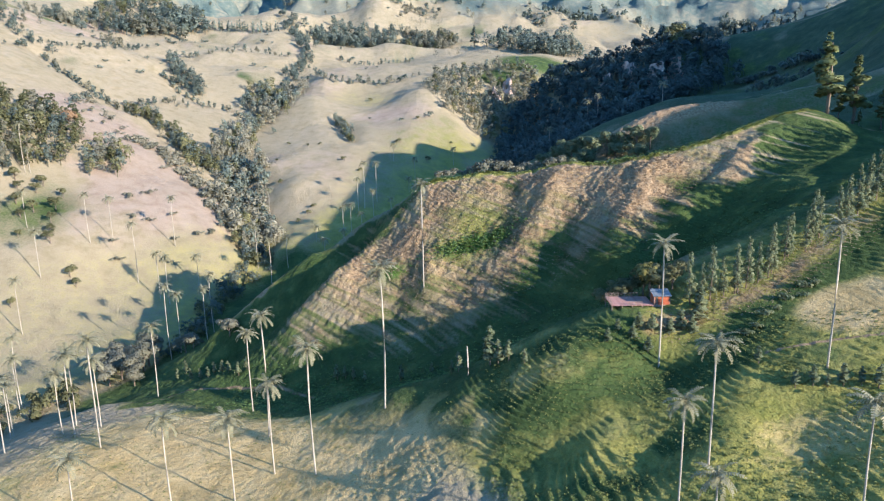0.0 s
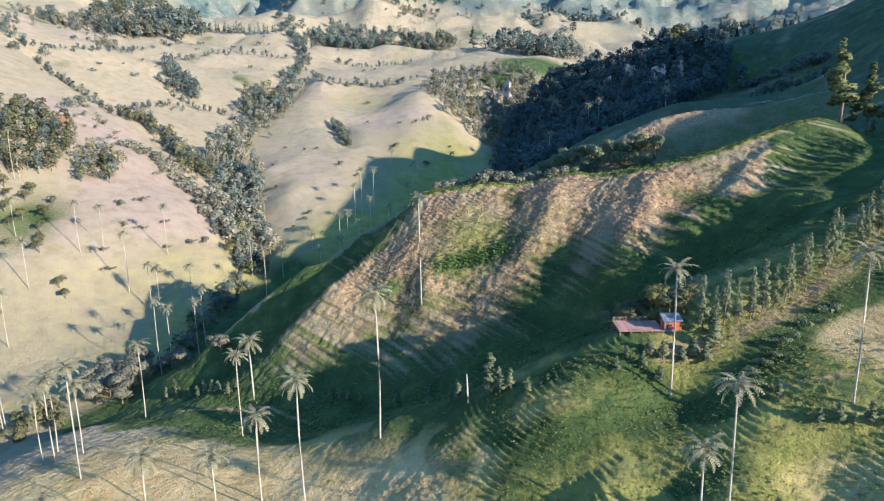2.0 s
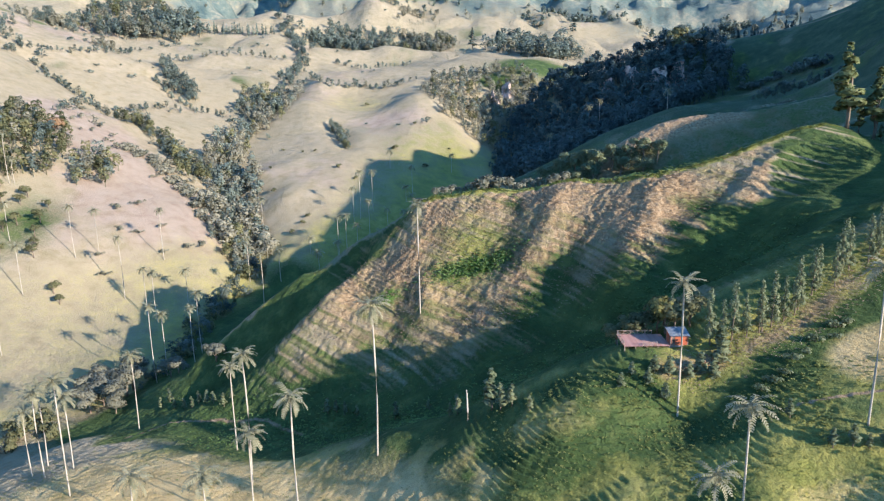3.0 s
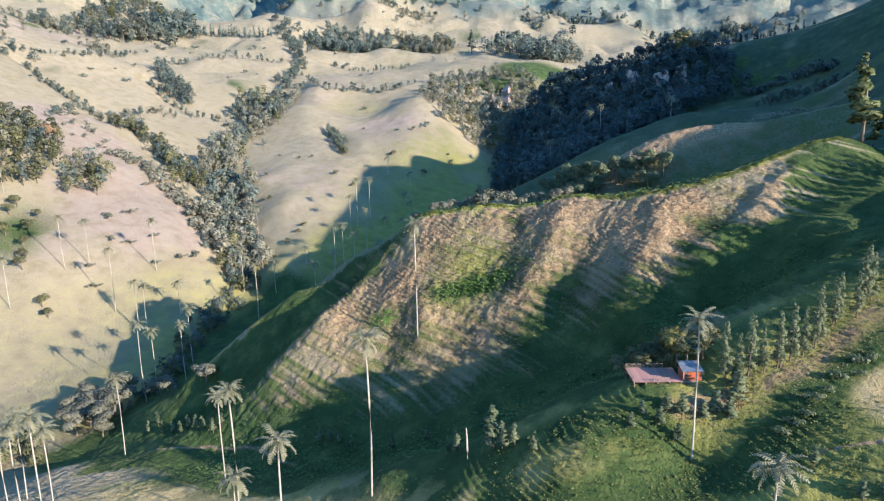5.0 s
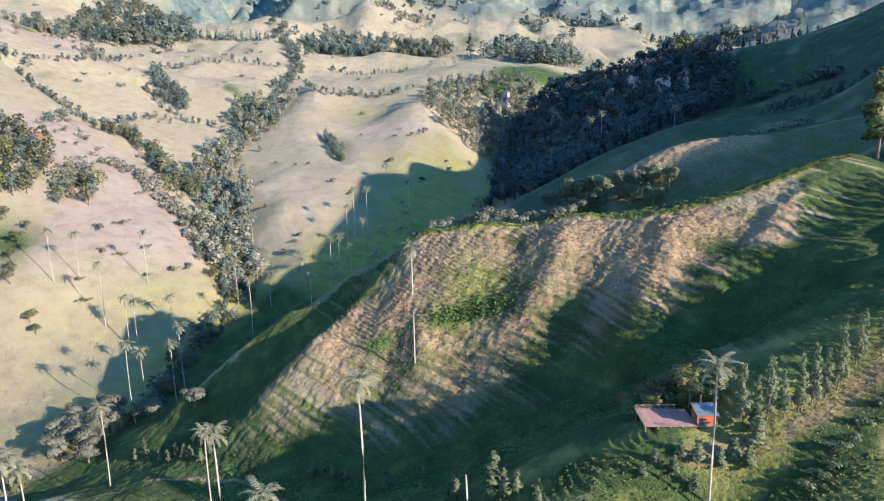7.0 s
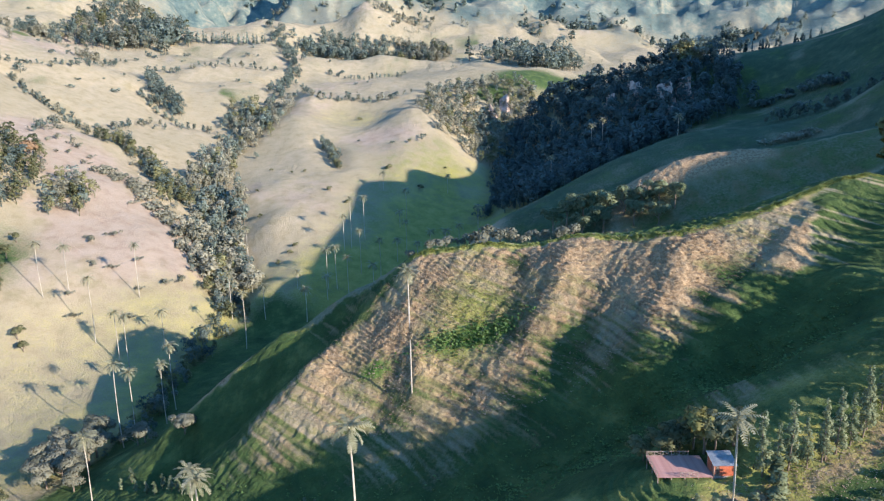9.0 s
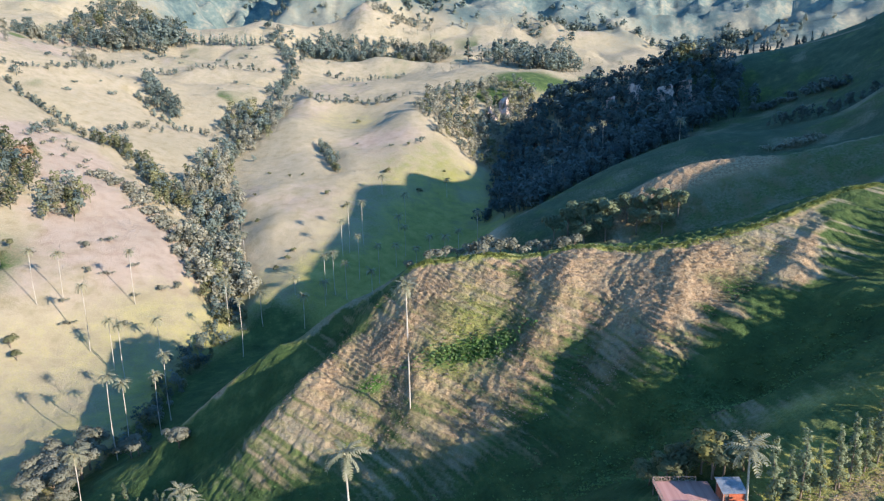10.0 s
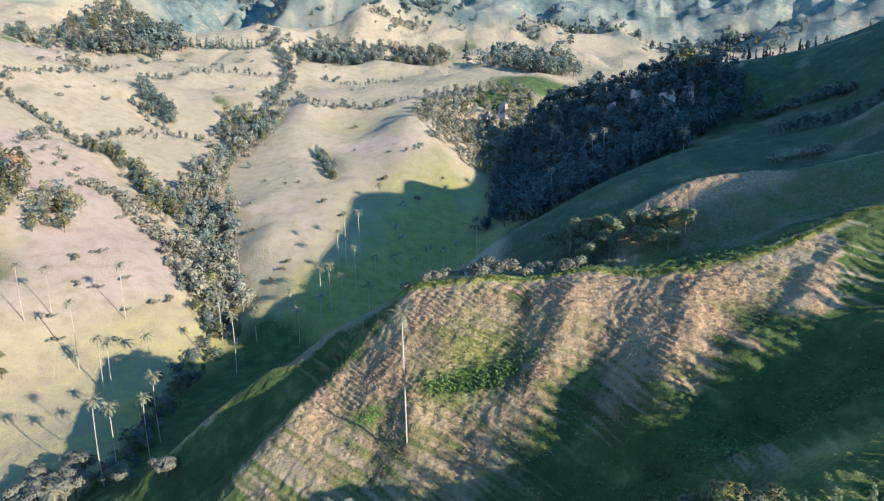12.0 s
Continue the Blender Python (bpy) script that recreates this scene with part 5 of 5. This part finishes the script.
def hut(m):
    """Small plank hut with a lean-to sheet roof."""
    ob = new("plank_hut")
    ob.matrix_basis = m
    w, d, hf, hb = 3.9, 3.5, 2.35, 3.0

    def wall(name, x0, y0, x1, y1, h0, h1, gap=None):
        part = new(name, mesh_of(name, *box(min(x0, x1) + 0.04, min(y0, y1) + 0.04, 0, max(x0, x1) - 0.04 + (0.08 if x0 == x1 else 0), max(y0, y1) - 0.04 + (0.08 if y0 == y1 else 0), min(h0, h1) - 0.1), MAT_POST))
        part.parent = ob
        length = math.hypot(x1 - x0, y1 - y0)
        n = max(3, round(length / 0.24))
        for k in range(n):
            s0, s1 = k / n, (k + 0.94) / n
            if gap and gap[0] < s0 < gap[1]:
                continue
            za, zb = h0 + (h1 - h0) * s0, h0 + (h1 - h0) * s1
            ax, ay, bx, by = x0 + (x1 - x0) * s0, y0 + (y1 - y0) * s0, x0 + (x1 - x0) * s1, y0 + (y1 - y0) * s1
            nx, ny = (y1 - y0) / length * 0.03, -(x1 - x0) / length * 0.03
            v = [(ax - nx, ay - ny, 0.02), (bx - nx, by - ny, 0.02), (bx - nx, by - ny, zb), (ax - nx, ay - ny, za),
                 (ax + nx, ay + ny, 0.02), (bx + nx, by + ny, 0.02), (bx + nx, by + ny, zb), (ax + nx, ay + ny, za)]
            obj("board", v, [(0, 3, 2, 1), (4, 5, 6, 7), (0, 1, 5, 4), (2, 3, 7, 6), (0, 4, 7, 3), (1, 2, 6, 5)], MAT_BOARD, part)
        return part
    wall("front_wall", 0, 0, w, 0, hf, hf, (0.05, 0.24))
    wall("right_wall", w, 0, w, d, hf, hb)
    wall("back_wall", w, d, 0, d, hb, hb)
    wall("left_wall", 0, d, 0, 0, hb, hf, (0.55, 0.8))
    for x in (0, w):
        for y, h in ((0, hf), (d, hb)):
            obj("corner_post", *box(x - 0.08, y - 0.08, 0, x + 0.08, y + 0.08, h - 0.03), MAT_POST, ob)
    obj("floor", *box(-0.1, -0.1, -0.5, w + 0.1, d + 0.1, -0.004), MAT_POST, ob)
    for x in (0, w):
        for y in (0, d):
            obj("stilt", *box(x - 0.1, y - 0.1, -3.5, x + 0.1, y + 0.1, -0.502), MAT_POST, ob)
    v, f = [], []
    cols = 40
    for i in range(cols + 1):
        x = -0.35 + (w + 0.7) * i / cols
        z = 0.035 * math.sin(i * math.pi / 1.0 + math.pi / 2)
        for y, h in ((-0.5, hf - 0.08), (d + 0.35, hb + 0.12)):
            v += [(x, y, h + z + 0.06), (x, y, h + z + 0.045)]
    for i in range(cols):
        a, b = i * 4, i * 4 + 4
        f += [(a, b, b + 2, a + 2), (a + 1, a + 3, b + 3, b + 1), (a, a + 1, b + 1, b), (a + 2, b + 2, b + 3, a + 3)]
    obj("roof", v, f, MAT_ROOF, ob, "grey corrugated sheet roof")
    for x in (0.1, w / 2, w - 0.1):
        obj("rafter", *tube([(x, -0.4, hf - 0.1), (x, d + 0.25, hb + 0.08)], [0.05, 0.05], 4), MAT_POST, ob)
    return tagged(ob, "small red plank hut with a grey corrugated roof", "hut")


terrace(pose(41.8, 165.3, 68.4, 0, 0, -2))
hut(pose(52.6, 165.4, 68.4, 0, 0, -2))

# bare palm stem
stem = new("dead_palm")
stem.location = (5.3, 166.5, ground_at(5.3, 166.5) - 0.2)
obj("trunk", *tube([(0, 0, 0), (0.02, 0, 2.5), (-0.08, 0, 5.5), (-0.18, 0, 8.0)], [0.24, 0.22, 0.2, 0.12], 8), MAT_TRUNK, stem, "", True)
tagged(stem, "bare broken pale palm trunk without a crown", "dead palm")


def tussocks(name, spots, mat, size, label, blades=5, seed=1, category="grass"):
    """Low leafy clumps in one mesh."""
    g = np.random.default_rng(seed)
    s = np.array(spots, float)
    z = LAND.height(s[:, 0], s[:, 1])
    n = len(s) * blades
    c = np.repeat(np.column_stack([s, z]), blades, 0)
    r = np.repeat(g.uniform(0.55, 1.3, len(s)) * size, blades)
    c[:, 0] += g.normal(size=n) * r * 0.5
    c[:, 1] += g.normal(size=n) * r * 0.5
    c[:, 2] += r * g.uniform(0.0, 0.5, n)
    a = g.uniform(0, 6.28, n)
    u = np.column_stack([np.cos(a), np.sin(a), g.normal(size=n) * 0.25]) * (r * 0.6)[:, None]
    up = np.column_stack([-np.sin(a), np.cos(a), g.uniform(0.2, 0.9, n)]) * (r * 0.55)[:, None]
    v = np.stack([c - u, c + u, c + u * 0.5 + up, c - u * 0.6 + up * 0.9], 1).reshape(-1, 3)
    ob = new(name, array_mesh(name, v, np.arange(n * 4).reshape(-1, 4), mat))
    return tagged(ob, label, category, kind="stuff")


MAT_TUFT = leaf_material("grass_tufts", (0.14, 0.18, 0.06), (0.28, 0.30, 0.11), 0.8)
MAT_FERN = leaf_material("dry_bracken", (0.20, 0.15, 0.11), (0.50, 0.40, 0.30), 0.85)
MAT_RIM = leaf_material("crest_grass", (0.17, 0.22, 0.06), (0.38, 0.41, 0.15), 0.8)
MAT_RANK = leaf_material("rank_green", (0.07, 0.14, 0.045), (0.25, 0.36, 0.13), 0.7)


def scatter(poly, count, seed, patch):
    g = np.random.default_rng(seed)
    xs, ys = [p[0] for p in poly], [p[1] for p in poly]
    out = []
    while len(out) < count:
        x, y = g.uniform(min(xs), max(xs), 400), g.uniform(min(ys), max(ys), 400)
        keep = fbm(x / patch, y / patch, 3, seed) > g.uniform(-1.0, 0.8, 400)
        out += [(px, py) for px, py, k in zip(x, y, keep) if k and inside(poly, px, py)]
    return out[:count]


tussocks("meadow_tussocks", scatter([(10, 165), (28, 165), (45, 158), (90, 150), (125, 120), (70, 80), (30, 85), (8, 110)], 6500, 71, 9), MAT_TUFT, 0.32, "yellow-green grass tussocks on the near hillside", seed=81)
tussocks("bench_tussocks", scatter([(-140, 200), (-100, 232), (-40, 190), (0, 168), (8, 140), (-20, 120), (-100, 120)], 2500, 72, 12), MAT_TUFT, 0.2, "dry grass tussocks on the bench", seed=82)
tussocks("bracken", scatter([(-12, 284), (45, 269), (75, 254), (108, 256), (100, 240), (64, 224), (30, 226), (-15, 234), (-58, 252), (-30, 275)], 9000, 73, 12), MAT_FERN, 0.3, "dry pinkish bracken over the ridge face", seed=83, category="bracken")
tussocks("rank_growth", [(11 + g0[0] * 9, 252 - g0[0] * 0.9 + g0[1] * 1.7) for g0 in np.random.default_rng(5).normal(size=(460, 2))], MAT_RANK, 0.7, "bright green rank growth in the hollow of the ridge", seed=84, category="weeds")
tussocks("crest_grass", beside([(-9, 285), (17, 280), (48, 270), (75, 255), (97, 255), (115, 258.5), (125, 261.5), (133, 261.5), (141, 261.5)], 0.16, 1.7, 6, 7), MAT_RIM, 0.3, "bright yellow-green grass along the crest", seed=85)
tussocks("valley_growth", beside([(100, 209), (76, 211), (50, 206), (24, 201), (4, 197), (-28, 205), (-76, 230)], 0.25, 18, 7, 4), MAT_RANK, 0.45, "dark green growth in the shaded valley", seed=86, category="weeds")

tussocks("row_bracken", beside([(50, 158), (62, 160), (76, 163), (92, 170), (112, 177)], 0.08, 7, 9, 3), MAT_FERN, 0.2, "dry pinkish bracken under the planted tree row", seed=87, category="bracken")
